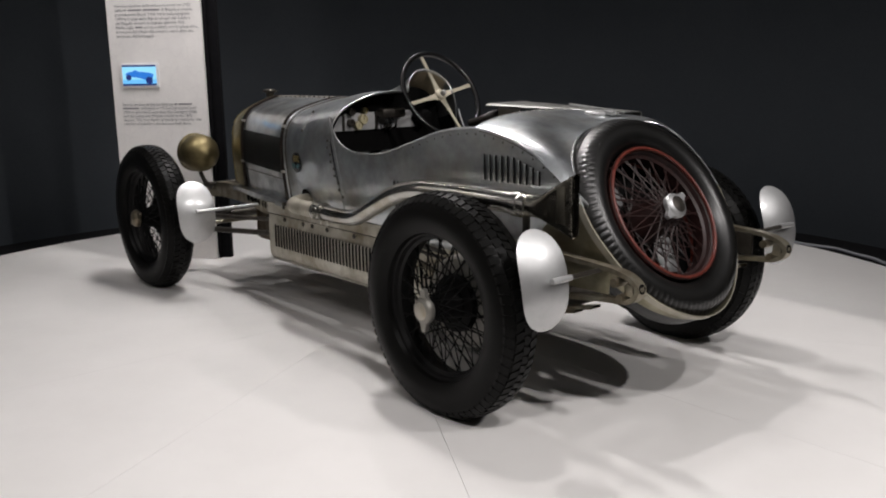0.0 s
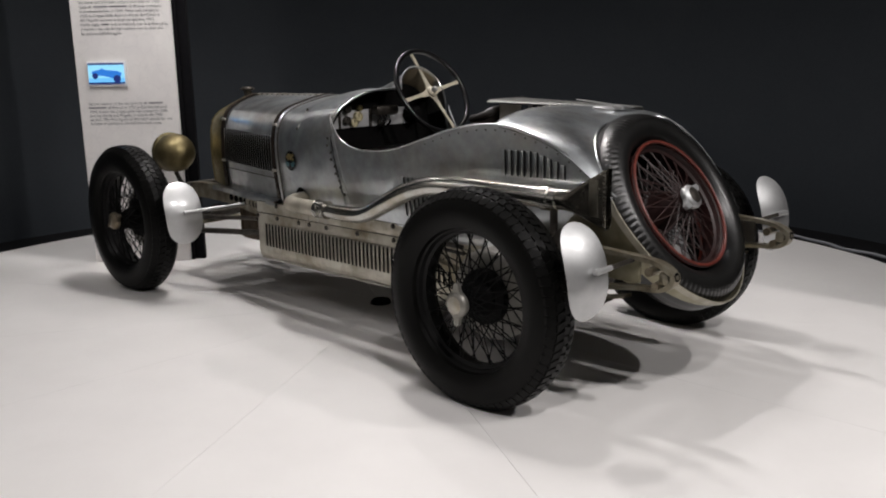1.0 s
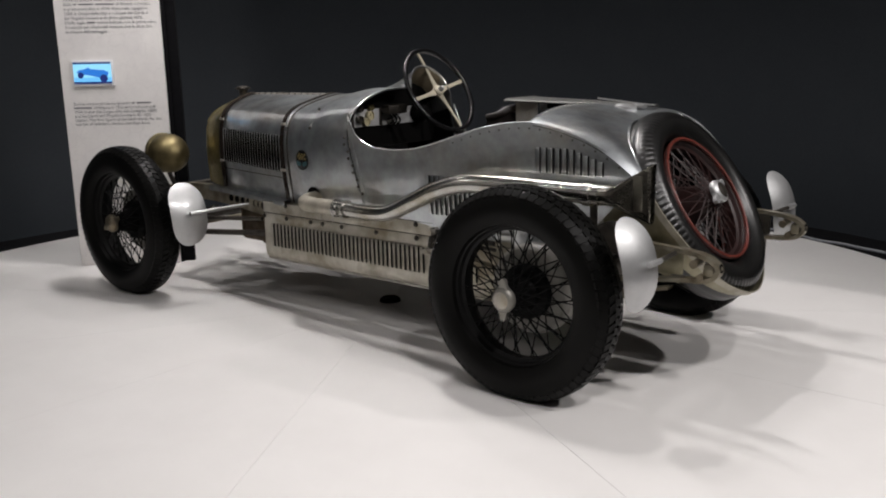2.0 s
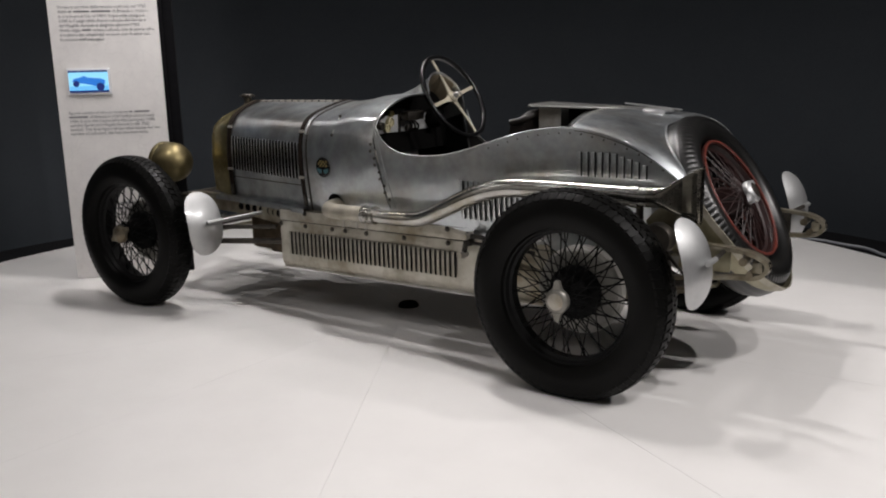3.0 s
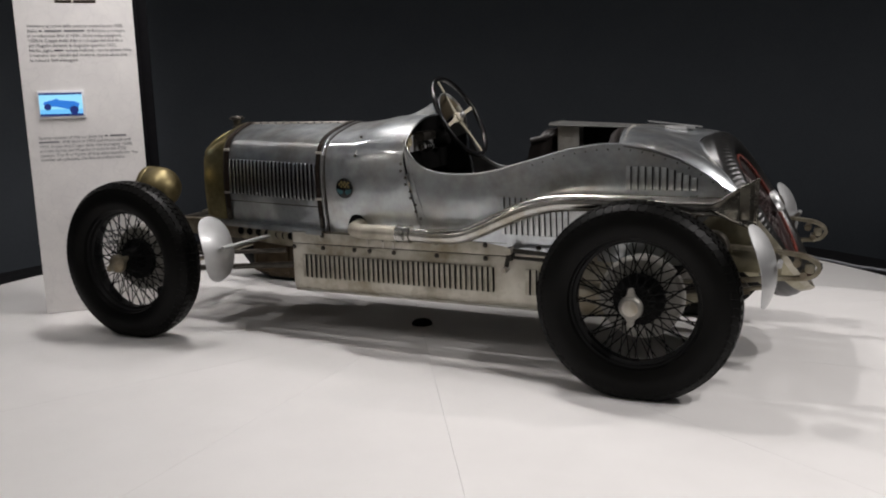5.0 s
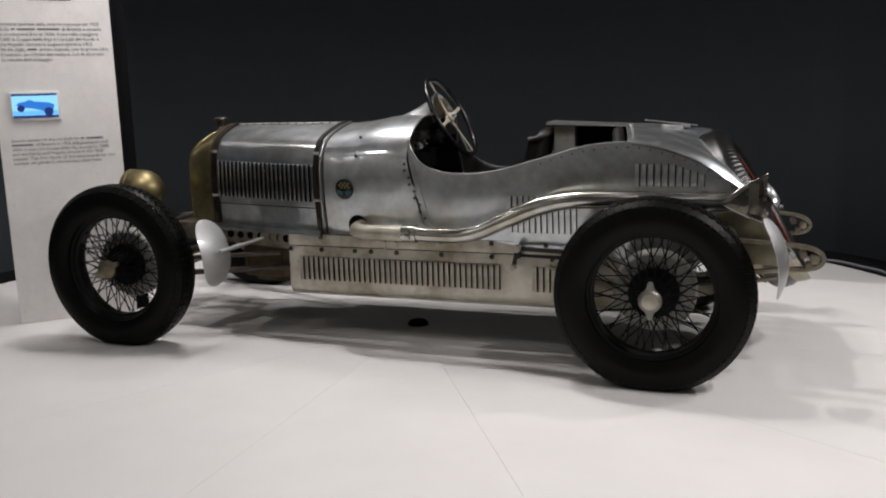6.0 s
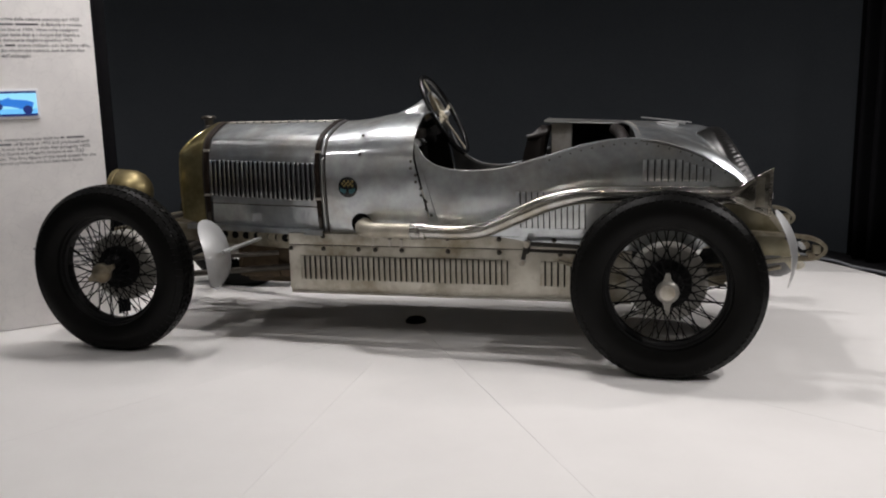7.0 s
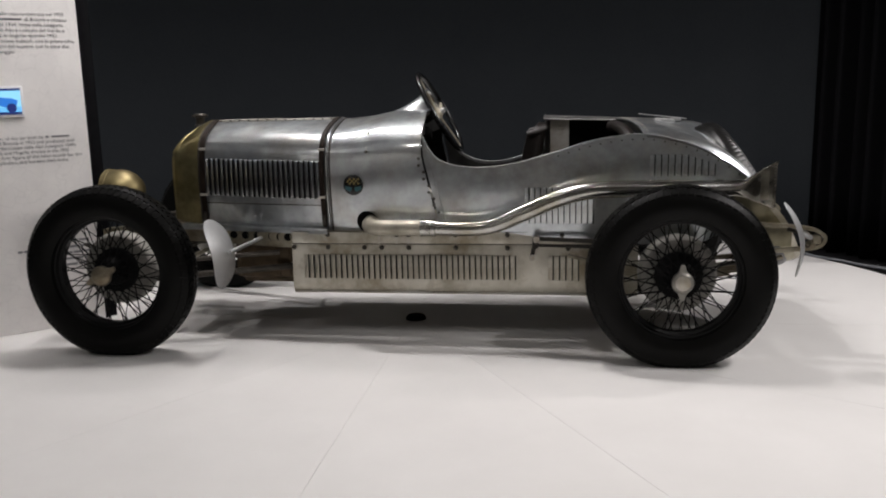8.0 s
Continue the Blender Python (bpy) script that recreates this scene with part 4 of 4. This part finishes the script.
def tyre_profile(R, half):
    return [(R * 0.645, -half * 0.60), (R * 0.66, -half * 0.78), (R * 0.74, -half * 0.97), (R * 0.82, -half * 1.0), (R * 0.90, -half * 0.92), (R * 0.955, -half * 0.76), (R * 0.985, -half * 0.5), (R * 0.992, 0),
            (R * 0.985, half * 0.5), (R * 0.955, half * 0.76), (R * 0.90, half * 0.92), (R * 0.82, half * 1.0), (R * 0.74, half * 0.97), (R * 0.66, half * 0.78), (R * 0.645, half * 0.60)]


def round_profile(R, half):
    """The fuller, rounder section of the spare tyre."""
    c, h = R * 0.825, R * 0.168
    pts = []
    for k in range(25):
        a = radians(-158 + 316 * k / 24)
        pts.append((c + h * math.cos(a) * (1.0 if abs(a) < 1.6 else 1.02), half * math.copysign(abs(math.sin(a)) ** 0.86, math.sin(a))))
    return pts


def flatten(bm, floor):
    for v in bm.verts:
        if v.co.z < floor:
            over = floor - v.co.z
            v.co.z = floor
            v.co.y *= 1 + over * 2.5


def tread_mesh(R, half, count=72):
    """Staggered diamond blocks round the tyre, with bars on its shoulders."""
    bm = bmesh.new()
    for k in range(count):
        a0 = 2 * math.pi * k / count
        da = 2 * math.pi / count
        for row, (y0, y1, r0, r1) in enumerate(((-0.90, -0.62, 0.925, 0.978), (-0.56, -0.20, 0.985, 0.998), (-0.17, 0.17, 0.998, 0.998), (0.20, 0.56, 0.998, 0.985), (0.62, 0.90, 0.978, 0.925))):
            shift = da * 0.5 * (row % 2)
            pts = []
            skew = da * 0.26 * (1 if row % 2 else -1)
            for y, r, s in ((y0, r0, -1), (y1, r1, 1)):
                for e in (-0.355, 0.355):
                    a = a0 + shift + da * e + s * skew * 0.5
                    pts.append((y, r, a))
            quad = [pts[0], pts[1], pts[3], pts[2]]
            topv, lowv = [], []
            for y, r, a in quad:
                for lift, lst in ((0.007 if 0 < row < 4 else 0.005, topv), (-0.012, lowv)):
                    rr = R * (r + lift) if lift > 0 else R * r - 0.010
                    rr = min(rr, R * 1.006)
                    lst.append(bm.verts.new((rr * math.cos(a), y * half, rr * math.sin(a))))
            bm.faces.new(topv)
            for i in range(4):
                bm.faces.new((topv[i], topv[(i + 1) % 4], lowv[(i + 1) % 4], lowv[i]))
    return bm


def wheel_parts(root, R, half, rubber, spoke_mat, floor=None, tread="lugs", drum=True, out=1.0, rim_at=0.62):
    """Everything of a wire wheel under its rim; y minus points outward."""
    bm = lathe(tyre_profile(R, half) if tread == "lugs" else round_profile(R, half), 96, "Y")
    if floor is not None:
        flatten(bm, floor)
    tyre = part("tyre", bm, rubber, root, "black rubber tyre with blocky tread")
    if tread == "lugs":
        bm = tread_mesh(R, half)
        if floor is not None:
            flatten(bm, floor + 0.0005)
        tagged(part("tread", bm, rubber, tyre, smooth=False), kind="stuff")
    else:
        # shallow transverse notches pressed into both shoulders, and ribs round the crown
        waves, seg = 96, 8
        bm = bmesh.new()
        rings = []
        for ang in spaced(-74, 74, 31):
            a0 = radians(ang)
            u = math.copysign(abs(math.sin(a0)) ** 0.86, a0)
            prof = R * 0.825 + R * 0.168 * math.cos(a0)
            depth = 0.0038 * math.sin(math.pi * (abs(ang) - 28) / 46) if abs(ang) > 28 else 0.0
            rib = 0.0028 * (0.5 + 0.5 * math.cos(ang / 9 * math.pi)) if abs(ang) < 27 else 0.0
            ring = []
            for k in range(waves * seg):
                a = 2 * math.pi * k / (waves * seg)
                w = math.cos(a * waves + 5.0 * abs(u))
                r = prof + 0.002 + rib - depth * (0.5 - 0.5 * w) ** 2
                ring.append((r * math.cos(a), u * half * 1.012, r * math.sin(a)))
            rings.append(ring)
        grid(rings, True, bm=bm)
        part("tread", bm, rubber, tyre)
    rr = R * rim_at
    flat = Matrix.Diagonal((1, out, 1, 1))
    # spokes: an outer and two inner crossing sets, all on two meshes
    first = {}
    for kind, count, y_hub, y_rim, rh, twist in (("a", 20, -0.075, -0.012, 0.038, 52), ("b", 20, -0.075, -0.012, 0.038, -52), ("c", 18, 0.055, 0.012, 0.075, 62), ("d", 18, 0.055, 0.012, 0.075, -62)):
        for k in range(count):
            a = 360 / count * k + (4 if kind in "bd" else 0)
            p = Vector((rh * math.cos(radians(twist)), y_hub * out, rh * math.sin(radians(twist))))
            q = Vector((rr * 0.985, y_rim, 0))
            m = pose(0, 0, 0, 0, -a, 0)
            if kind not in first:
                first[kind] = part("spoke", tube([p, q], 0.0027, 5, caps=False), spoke_mat, root, at=m)
            else:
                again(first[kind], m, root)
    hub = part("hub", lathe([(0.0, -0.098), (0.035, -0.098), (0.042, -0.09), (0.042, -0.06), (0.050, -0.045), (0.060, -0.02), (0.078, 0.045), (0.080, 0.065), (0.0, 0.07)], 32, "Y"), spoke_mat, root, at=flat)
    spin = part("spinner", lathe([(0.0, -0.124), (0.030, -0.124), (0.036, -0.122), (0.046, -0.116), (0.050, -0.106), (0.048, -0.092), (0.0, -0.088)], 40, "Y"), SPINNER if drum else ALU_SPUN, root, "bright two eared wheel spinner", at=flat)
    for s in (-1, 1):
        ear = bmesh.new()
        out = [(-0.026, 0.038), (-0.015, 0.056), (-0.0115, 0.074), (-0.007, 0.081), (0.007, 0.081), (0.0115, 0.074), (0.015, 0.056), (0.026, 0.038)]
        grid([[(x, -0.112, z) for x, z in out], [(x, -0.096, z) for x, z in out]], bm=ear)
        cap(ear, [(x, -0.112, z) for x, z in out])
        cap(ear, [(x, -0.096, z) for x, z in out])
        part("spinner_ear", ear, SPINNER if drum else ALU_SPUN, spin, at=pose(0, 0, 0, 0, 0 if s > 0 else 180, 0), smooth=False)
    part("spinner_face", lathe([(0.0, -0.1262), (0.024, -0.1262), (0.026, -0.1250), (0.033, -0.1235)], 24, "Y"), ALU_DULL if drum else DARK_STEEL, spin)
    if drum:
        part("hub_flange", lathe([(0.0, 0.024), (0.098, 0.026), (0.108, 0.032), (0.110, 0.058), (0.0, 0.06)], 32, "Y"), SPOKE, root, "matt black hub flange")
        part("brake_drum", lathe([(0.0, 0.062), (0.165, 0.062), (0.174, 0.07), (0.176, 0.085), (0.180, 0.09), (0.180, 0.13), (0.0, 0.135)], 48, "Y"), DRUM, root, "dull finned brake drum")
    return root


def rim_mesh(R, half, at=0.645):
    r = R * at
    return lathe([(r * 1.05, -half * 0.64), (r * 1.06, -half * 0.60), (r * 1.02, -half * 0.56), (r * 0.985, -half * 0.50), (r * 0.965, -half * 0.30), (r * 0.925, -half * 0.22), (r * 0.925, half * 0.22), (r * 0.965, half * 0.30), (r * 0.985, half * 0.50), (r * 1.02, half * 0.56), (r * 1.06, half * 0.60), (r * 1.05, half * 0.64)], 72, "Y")


R_WHEEL, HALF_TYRE, AXLE = 0.422, 0.086, 0.408
WHEEL_Y = 0.715
first_wheel = None
for x, hand in ((0.0, -1), (-2.735, -1), (0.0, 1), (-2.735, 1)):
    m = pose(x, hand * WHEEL_Y, AXLE, 0, 0, 0 if hand < 0 else 180)
    if x < -1:
        m = pose(x, hand * 0.722, 0.414, 0, 0, 0 if hand < 0 else 180) @ Matrix.Diagonal((1.015, 1.015, 1.015, 1))
    if first_wheel is None:
        first_wheel = part("wheel", rim_mesh(R_WHEEL, HALF_TYRE), RIM_BLACK, car, "black enamelled wire spoke wheel", at=m)
        wheel_parts(first_wheel, R_WHEEL, HALF_TYRE, RUBBER, SPOKE, floor=-AXLE)
    else:
        w = again(first_wheel, m, car)
        for ch in first_wheel.children:
            turned = pose(0, 0, 0, 0, 62, 0) if x < -1 and not ch.name.startswith("tyre") else Matrix()
            o = again(ch, turned @ ch.matrix_basis, w)
            pieces = [o] + [again(sub, sub.matrix_basis.copy(), o) for sub in ch.children]
            if x < -1 and ch.name.startswith("spinner"):
                for piece in pieces:
                    piece.material_slots[0].link = "OBJECT"
                    piece.material_slots[0].material = STEEL

spare_m = Matrix.Translation(SPARE - SPARE_N * 0.027) @ pose(0, 0, 0, 0, -SPARE_TILT, 0) @ pose(0, 0, 0, 0, 0, 90) @ pose(0, 0, 0, 0, 62, 0)
spare = part("spare_wheel", rim_mesh(0.396, 0.088, 0.655), RED_DARK, car, "spare wire wheel with a dull red rim", at=spare_m)
for y, r in ((-0.056, 0.0068), (-0.044, 0.0055), (0.062, 0.0068)):
    part("rim_edge", tube([(0.2655 * math.cos(a), y, 0.2655 * math.sin(a)) for a in spaced(0, 2 * math.pi, 97)[:-1]], r, 8, closed=True), RED, spare, "dull red rolled rim edge")
wheel_parts(spare, 0.414, 0.090, RUBBER_SHINY, RED_DARK, tread="ribs", drum=False, out=1.0, rim_at=0.63)
for ch in spare.children:
    if ch.name.startswith("tyre"):
        ch.location.y = 0.014
part("spare_mount", lathe([(0.0, 0.09), (0.055, 0.09), (0.06, 0.045), (0.03, 0.02), (0.0, 0.02)], 28, "Y"), RED, spare, "red wheel carrier")

# -- axles, springs, rods --
for x, name in ((0.0, "rear_axle"), (-2.79, "front_axle")):
    z = AXLE if x > -1 else 0.36
    pts = [(x, y, AXLE if abs(y) > 0.5 else z) for y in spaced(-0.62, 0.62, 15)]
    part(name, tube(pts, 0.038 if x > -1 else 0.026, 12), DARK_STEEL, car)
part("differential", lathe([(0.0, -0.13), (0.08, -0.11), (0.13, -0.04), (0.13, 0.04), (0.08, 0.11), (0.0, 0.13)], 24, "Y"), DARK_STEEL, car, at=pose(0.0, 0, AXLE))
for hand in (-1, 1):
    y = hand * 0.46
    # rear spring end: an open loop of flat bar
    loop = [(0.02, y, 0.625), (0.25, y, 0.617), (0.45, y, 0.606), (0.58, y, 0.597), (0.645, y, 0.582), (0.682, y, 0.553), (0.672, y, 0.520), (0.630, y, 0.500), (0.52, y, 0.490), (0.30, y, 0.462), (0.05, y, 0.44)]
    rows = []
    pts = smooth_path(loop, 6)
    for i, p in enumerate(pts):
        d = (pts[min(i + 1, len(pts) - 1)] - pts[max(i - 1, 0)]).normalized()
        nrm = Vector((-d.z, 0, d.x)) * 0.0085
        w = 0.017 if p.x < 0.6 else 0.021
        rows.append([p + Vector((0, -w, 0)) - nrm, p + Vector((0, w, 0)) - nrm, p + Vector((0, w, 0)) + nrm, p + Vector((0, -w, 0)) + nrm])
    horn_ob = part("spring_horn", grid(rows, True), STEEL, car, "looped flat steel rear spring end")
    part("horn_block", box((0.040, 0.036, 0.046), (0.648, y, 0.541), 0.010), STEEL, horn_ob)
    # the right-hand frame end is coloured black, the left one yellowed
    part("boxed_end", box((0.20, 0.020, 0.092), (0.44, y - hand * 0.012, 0.551), 0.006), YELLOWED if hand < 0 else GRIME, horn_ob, "tapered frame end, yellowed on the left, black on the right")
    part("horn_eye", lathe([(0.0, 0.0), (0.011, 0.0), (0.013, 0.003), (0.017, 0.0)], 16, "X"), MATT_BLACK, horn_ob, at=pose(0.690, y, 0.552, 0, -10, 0))
    part("shackle_bolt", lathe([(0.0, -0.036), (0.016, -0.036), (0.016, 0.036), (0.0, 0.036)], 12, "Y"), STEEL, horn_ob, at=pose(0.60, y, 0.562))
    part("shackle_bolt", lathe([(0.0, -0.036), (0.014, -0.036), (0.014, 0.036), (0.0, 0.036)], 12, "Y"), STEEL, horn_ob, at=pose(0.625, y, 0.515))
    for k in range(5):
        span = 0.50 - 0.08 * k
        pts = [Vector((x, y, 0.455 - 0.013 * k - 0.06 * (1 - (x / 0.5) ** 2))) for x in spaced(-span, span, 16)]
        rows = [[p + Vector((0, dy, dz)) for dy, dz in ((-0.022, -0.0055), (0.022, -0.0055), (0.022, 0.0055), (-0.022, 0.0055))] for p in pts]
        part("spring_leaf", grid(rows, True), STEEL, horn_ob, smooth=False)
    part("damper", lathe([(0.0, -0.03), (0.06, -0.03), (0.065, -0.02), (0.065, 0.02), (0.0, 0.03)], 24, "Y"), DARK_STEEL, horn_ob, at=pose(0.27, hand * 0.50, 0.62))
    part("damper_arm", tube([(0.27, hand * 0.52, 0.62), (0.42, hand * 0.54, 0.47), (0.12, hand * 0.55, 0.42)], 0.014, 8), DARK_STEEL, horn_ob)
    # front spring and dumb iron
    y = hand * 0.30
    for k in range(4):
        span = 0.32 - 0.06 * k
        pts = [Vector((-2.79 + x, y, 0.47 - 0.012 * k - 0.07 * (1 - (x / 0.32) ** 2))) for x in spaced(-span, span, 14)]
        rows = [[p + Vector((0, dy, dz)) for dy, dz in ((-0.02, -0.005), (0.02, -0.005), (0.02, 0.005), (-0.02, 0.005))] for p in pts]
        part("spring_leaf", grid(rows, True), DARK_STEEL, car, smooth=False)
    part("steering_rod", tube([(-2.74, hand * 0.60, 0.42), (-2.0, hand * 0.34, 0.44)], 0.012, 10), DARK_STEEL, car)
    part("radius_rod", tube([(-2.72, hand * 0.55, 0.33), (-1.92, hand * 0.30, 0.36)], 0.016, 10), DARK_STEEL, car)
part("track_rod", tube([(-2.62, -0.6, 0.35), (-2.62, 0.6, 0.35)], 0.013, 10), STEEL, car)

# -- splash plates on their arms --


def splash(at_top, at_bottom, width, yaw, arm, stay=()):
    top, bottom = Vector(at_top), Vector(at_bottom)
    mid = (top + bottom) / 2
    height = (top - bottom).length
    rows = []
    for k in range(21):
        v = -math.cos(math.pi * k / 20)
        half_w = width / 2 * (max(0.0, 1 - abs(v) ** 3.2)) ** 0.5
        row = []
        for j in range(11):
            u = -1 + 2 * j / 10
            row.append(Vector((0.045 * (1 - v * v) + 0.015 * (1 - u * u) * (1 - v * v), u * half_w, v * height / 2)))
        rows.append(row)
    lean = math.degrees(math.atan2(top.x - bottom.x, top.z - bottom.z))
    m = Matrix.Translation(mid) @ pose(0, 0, 0, 0, lean, 0) @ pose(0, 0, 0, 0, 0, yaw)
    bm = grid(rows)
    bmesh.ops.remove_doubles(bm, verts=bm.verts, dist=1e-5)
    plate = thick(part("splash_plate", bm, ALU_SPUN, car, "bright oval aluminium splash plate", at=m), 0.003)
    inv = m.inverted()
    part("arm", tube([inv @ Vector(p) for p in arm], 0.0105, 10), ALU_SPUN, plate, "plain steel support arm")
    # the arm's unseen inner length, added in black to sink into the dark behind
    if stay:
        part("arm_stay", tube([inv @ Vector(p) for p in stay], 0.009, 10), GRIME, plate, "thin black inner length of the arm, added unseen")
    return plate


for hand in (-1, 1):
    splash((-2.235, hand * 0.685, 0.668), (-2.175, hand * 0.70, 0.328), 0.205, hand * 8, [(-2.12, hand * 0.72, 0.512), (-2.12, hand * 0.66, 0.512), (-2.09, hand * 0.36, 0.518)])
    splash((0.435, hand * 0.715, 0.752), (0.50, hand * 0.72, 0.420), 0.178, -14, [(0.548, hand * 0.735, 0.598), (0.546, hand * 0.645, 0.598)], [(0.546, hand * 0.65, 0.598), (0.52, hand * 0.47, 0.59)])

# -- headlamp --
for hand in (-1,):
    lamp = part("headlamp", lathe([(0.0, 0.155), (0.033, 0.151), (0.070, 0.134), (0.098, 0.104), (0.114, 0.068), (0.119, 0.03), (0.117, -0.01), (0.121, -0.014), (0.121, -0.03), (0.122, -0.036)], 36, "X"), LAMP_BRASS, car, "tarnished brass bowl headlamp", at=pose(-2.88, hand * 0.345, 0.762, 0, 0, 0))
    part("lens", lathe([(0.122, -0.034), (0.08, -0.046), (0.0, -0.052)], 32, "X"), CHROME, lamp, "clear headlamp glass")
    part("bracket", tube([(0.02, 0, -0.12), (0.03, -hand * 0.02, -0.18), (0.05, -hand * 0.06, -0.23)], 0.014, 10), DARK_STEEL, lamp)
part("lamp_bar", tube([(-2.83, -0.34, 0.56), (-2.83, 0.34, 0.56)], 0.014, 10), DARK_STEEL, car)

# ---- information board beside the car's nose ----


WORDS_ABOVE = ("Versione sportiva della vettura costruita nel 1922", "dalla ## (######## ##########) di Brescia e rimasta", "in produzione fino al 1934. Vinse nella categoria",
               "1500 la Coppa delle Alpi e i circuiti del Garda e", "del Mugello durante la stagione sportiva 1922.", "Nella sigla, ##### erano indicati, con la prima cifra,",
               "il numero dei cilindri del motore, con le altre due", "la misura dell'alesaggio.")
WORDS_BELOW = ("Sports version of the car built by ## (########", "##########) of Brescia in 1922 and produced until", "1934. It won the Coppa delle Alpi (category 1500)",
               "and the Garda and Mugello circuits in the 1922", "season. The first figure of the label stands for the", "number of cylinders, the last two their bore.")


def build_board():
    wide, high = 0.64, 2.9
    board = empty("information_board", Matrix.Translation((-3.40, -0.32, 0)) @ pose(0, 0, 0, 0, 0, 44))
    tagged(board, "tall white printed information board with a small blue screen", "sign")
    part("panel", box((wide, 0.03, high), (0, -0.055, high / 2 + 0.003), 0.003), BOARD, board, "white printed board")
    part("pillar", box((wide + 0.02, 0.08, high), (0.01, 0.0, high / 2), 0.004), CURTAIN, board, "black upright carrying the board")
    part("side_cheek", box((0.07, 0.05, high), (wide / 2 + 0.045, 0.012, high / 2), 0.004), CURTAIN, board)
    rng = random.Random(4)

    def bar(bm, x, w, z, size):
        box((w, 0.0015, size), (x + w / 2, -0.0712, z), bm=bm)

    def print_line(words, x0, z, size, squeeze):
        """Readable words in type, the others as bars."""
        x, bars = x0, bmesh.new()
        run = []
        step = size * 0.53 * squeeze

        def flush(start):
            if not run:
                return
            data = bpy.data.curves.new("text_line", "FONT")
            data.body, data.size, data.extrude = " ".join(run), size * 1.28, 0.0004
            data.materials.append(INK)
            ob = new("text_line", data)
            ob.parent = board
            bpy.context.view_layer.update()
            ob.matrix_basis = pose(start, -0.0712, z - size * 0.4, 90) @ Matrix.Diagonal((step * len(data.body) / max(0.01, ob.dimensions.x), 1, 1, 1))
            tagged(ob, "line of small grey print")
            run.clear()

        start = x
        for w in words.split():
            if "#" in w:
                flush(start)
                bar(bars, x, step * (len(w) - 0.3), z, size * 0.5)
                x += step * (len(w) + 1)
                start = x
            else:
                run.append(w)
                x += step * (len(w) + 1)
        flush(start)
        if len(bars.verts):
            part("text_line", bars, INK, board, "line of unreadable grey print", smooth=False)
        else:
            bars.free()

    for k, words in enumerate(WORDS_ABOVE):
        print_line(words, -0.262, 1.692 - 0.0275 * k, 0.0195, 1.0)
    for k, words in enumerate(WORDS_BELOW):
        print_line(words, -0.262, 1.055 - 0.0255 * k, 0.0195, 1.0)

    def text(x0, x1, z, step, lines, size=0.013):
        """Right-hand lines that are too small to read."""
        for k in range(lines):
            bm = bmesh.new()
            x = x0 + (x1 - x0) * rng.choice((0.0, 0.15, 0.45, 0.55))
            while x < x1 - 0.02:
                w = min(rng.uniform(0.014, 0.062), x1 - x)
                bar(bm, x, w, z - step * k, size)
                x += w + 0.0065
            part("text_line", bm, INK, board, "line of unreadable grey print", smooth=False)

    text(-0.10, 0.27, 0.48, 0.033, 5)
    bm = bmesh.new()
    for x, w in ((-0.10, 0.09), (0.0, 0.12)):
        bar(bm, x, w, 1.83, 0.016)
    part("text_line", bm, STRAP, board, "line of unreadable brown print", smooth=False)
    screen = part("screen", box((0.255, 0.016, 0.160), (0, 0, 0), 0.004), PLASTIC, board, "small white framed screen showing a blue car picture", at=pose(-0.118, -0.078, 1.245))
    part("picture_sky", box((0.232, 0.002, 0.128), (-0.002, -0.009, 0.004)), SCREEN_SKY, screen, smooth=False)
    part("picture_ground", box((0.232, 0.002, 0.03), (-0.002, -0.0105, -0.041)), SCREEN_HAZE, screen, smooth=False)
    body = bmesh.new()
    cap(body, [(x, -0.0125, z) for x, z in ((-0.098, 0.004), (-0.09, 0.018), (-0.05, 0.026), (-0.025, 0.036), (-0.01, 0.026), (0.03, 0.022), (0.07, 0.018), (0.098, 0.006), (0.09, -0.022), (0.04, -0.028), (-0.02, -0.012), (-0.06, -0.008))])
    part("picture_car", body, SCREEN_MID, screen, smooth=False)
    for wx, wz, r in ((-0.075, -0.012, 0.019), (0.066, -0.032, 0.024)):
        part("picture_wheel", lathe([(0.0, -0.0135), (r, -0.0135)], 16, "Y"), SCREEN_DARK, screen, at=pose(wx, 0, wz), smooth=False)
    for z in (0.063, -0.058):
        part("picture_border", box((0.232, 0.002, 0.011), (-0.002, -0.0118, z)), SCREEN_DARK, screen, smooth=False)
    return board


build_board()
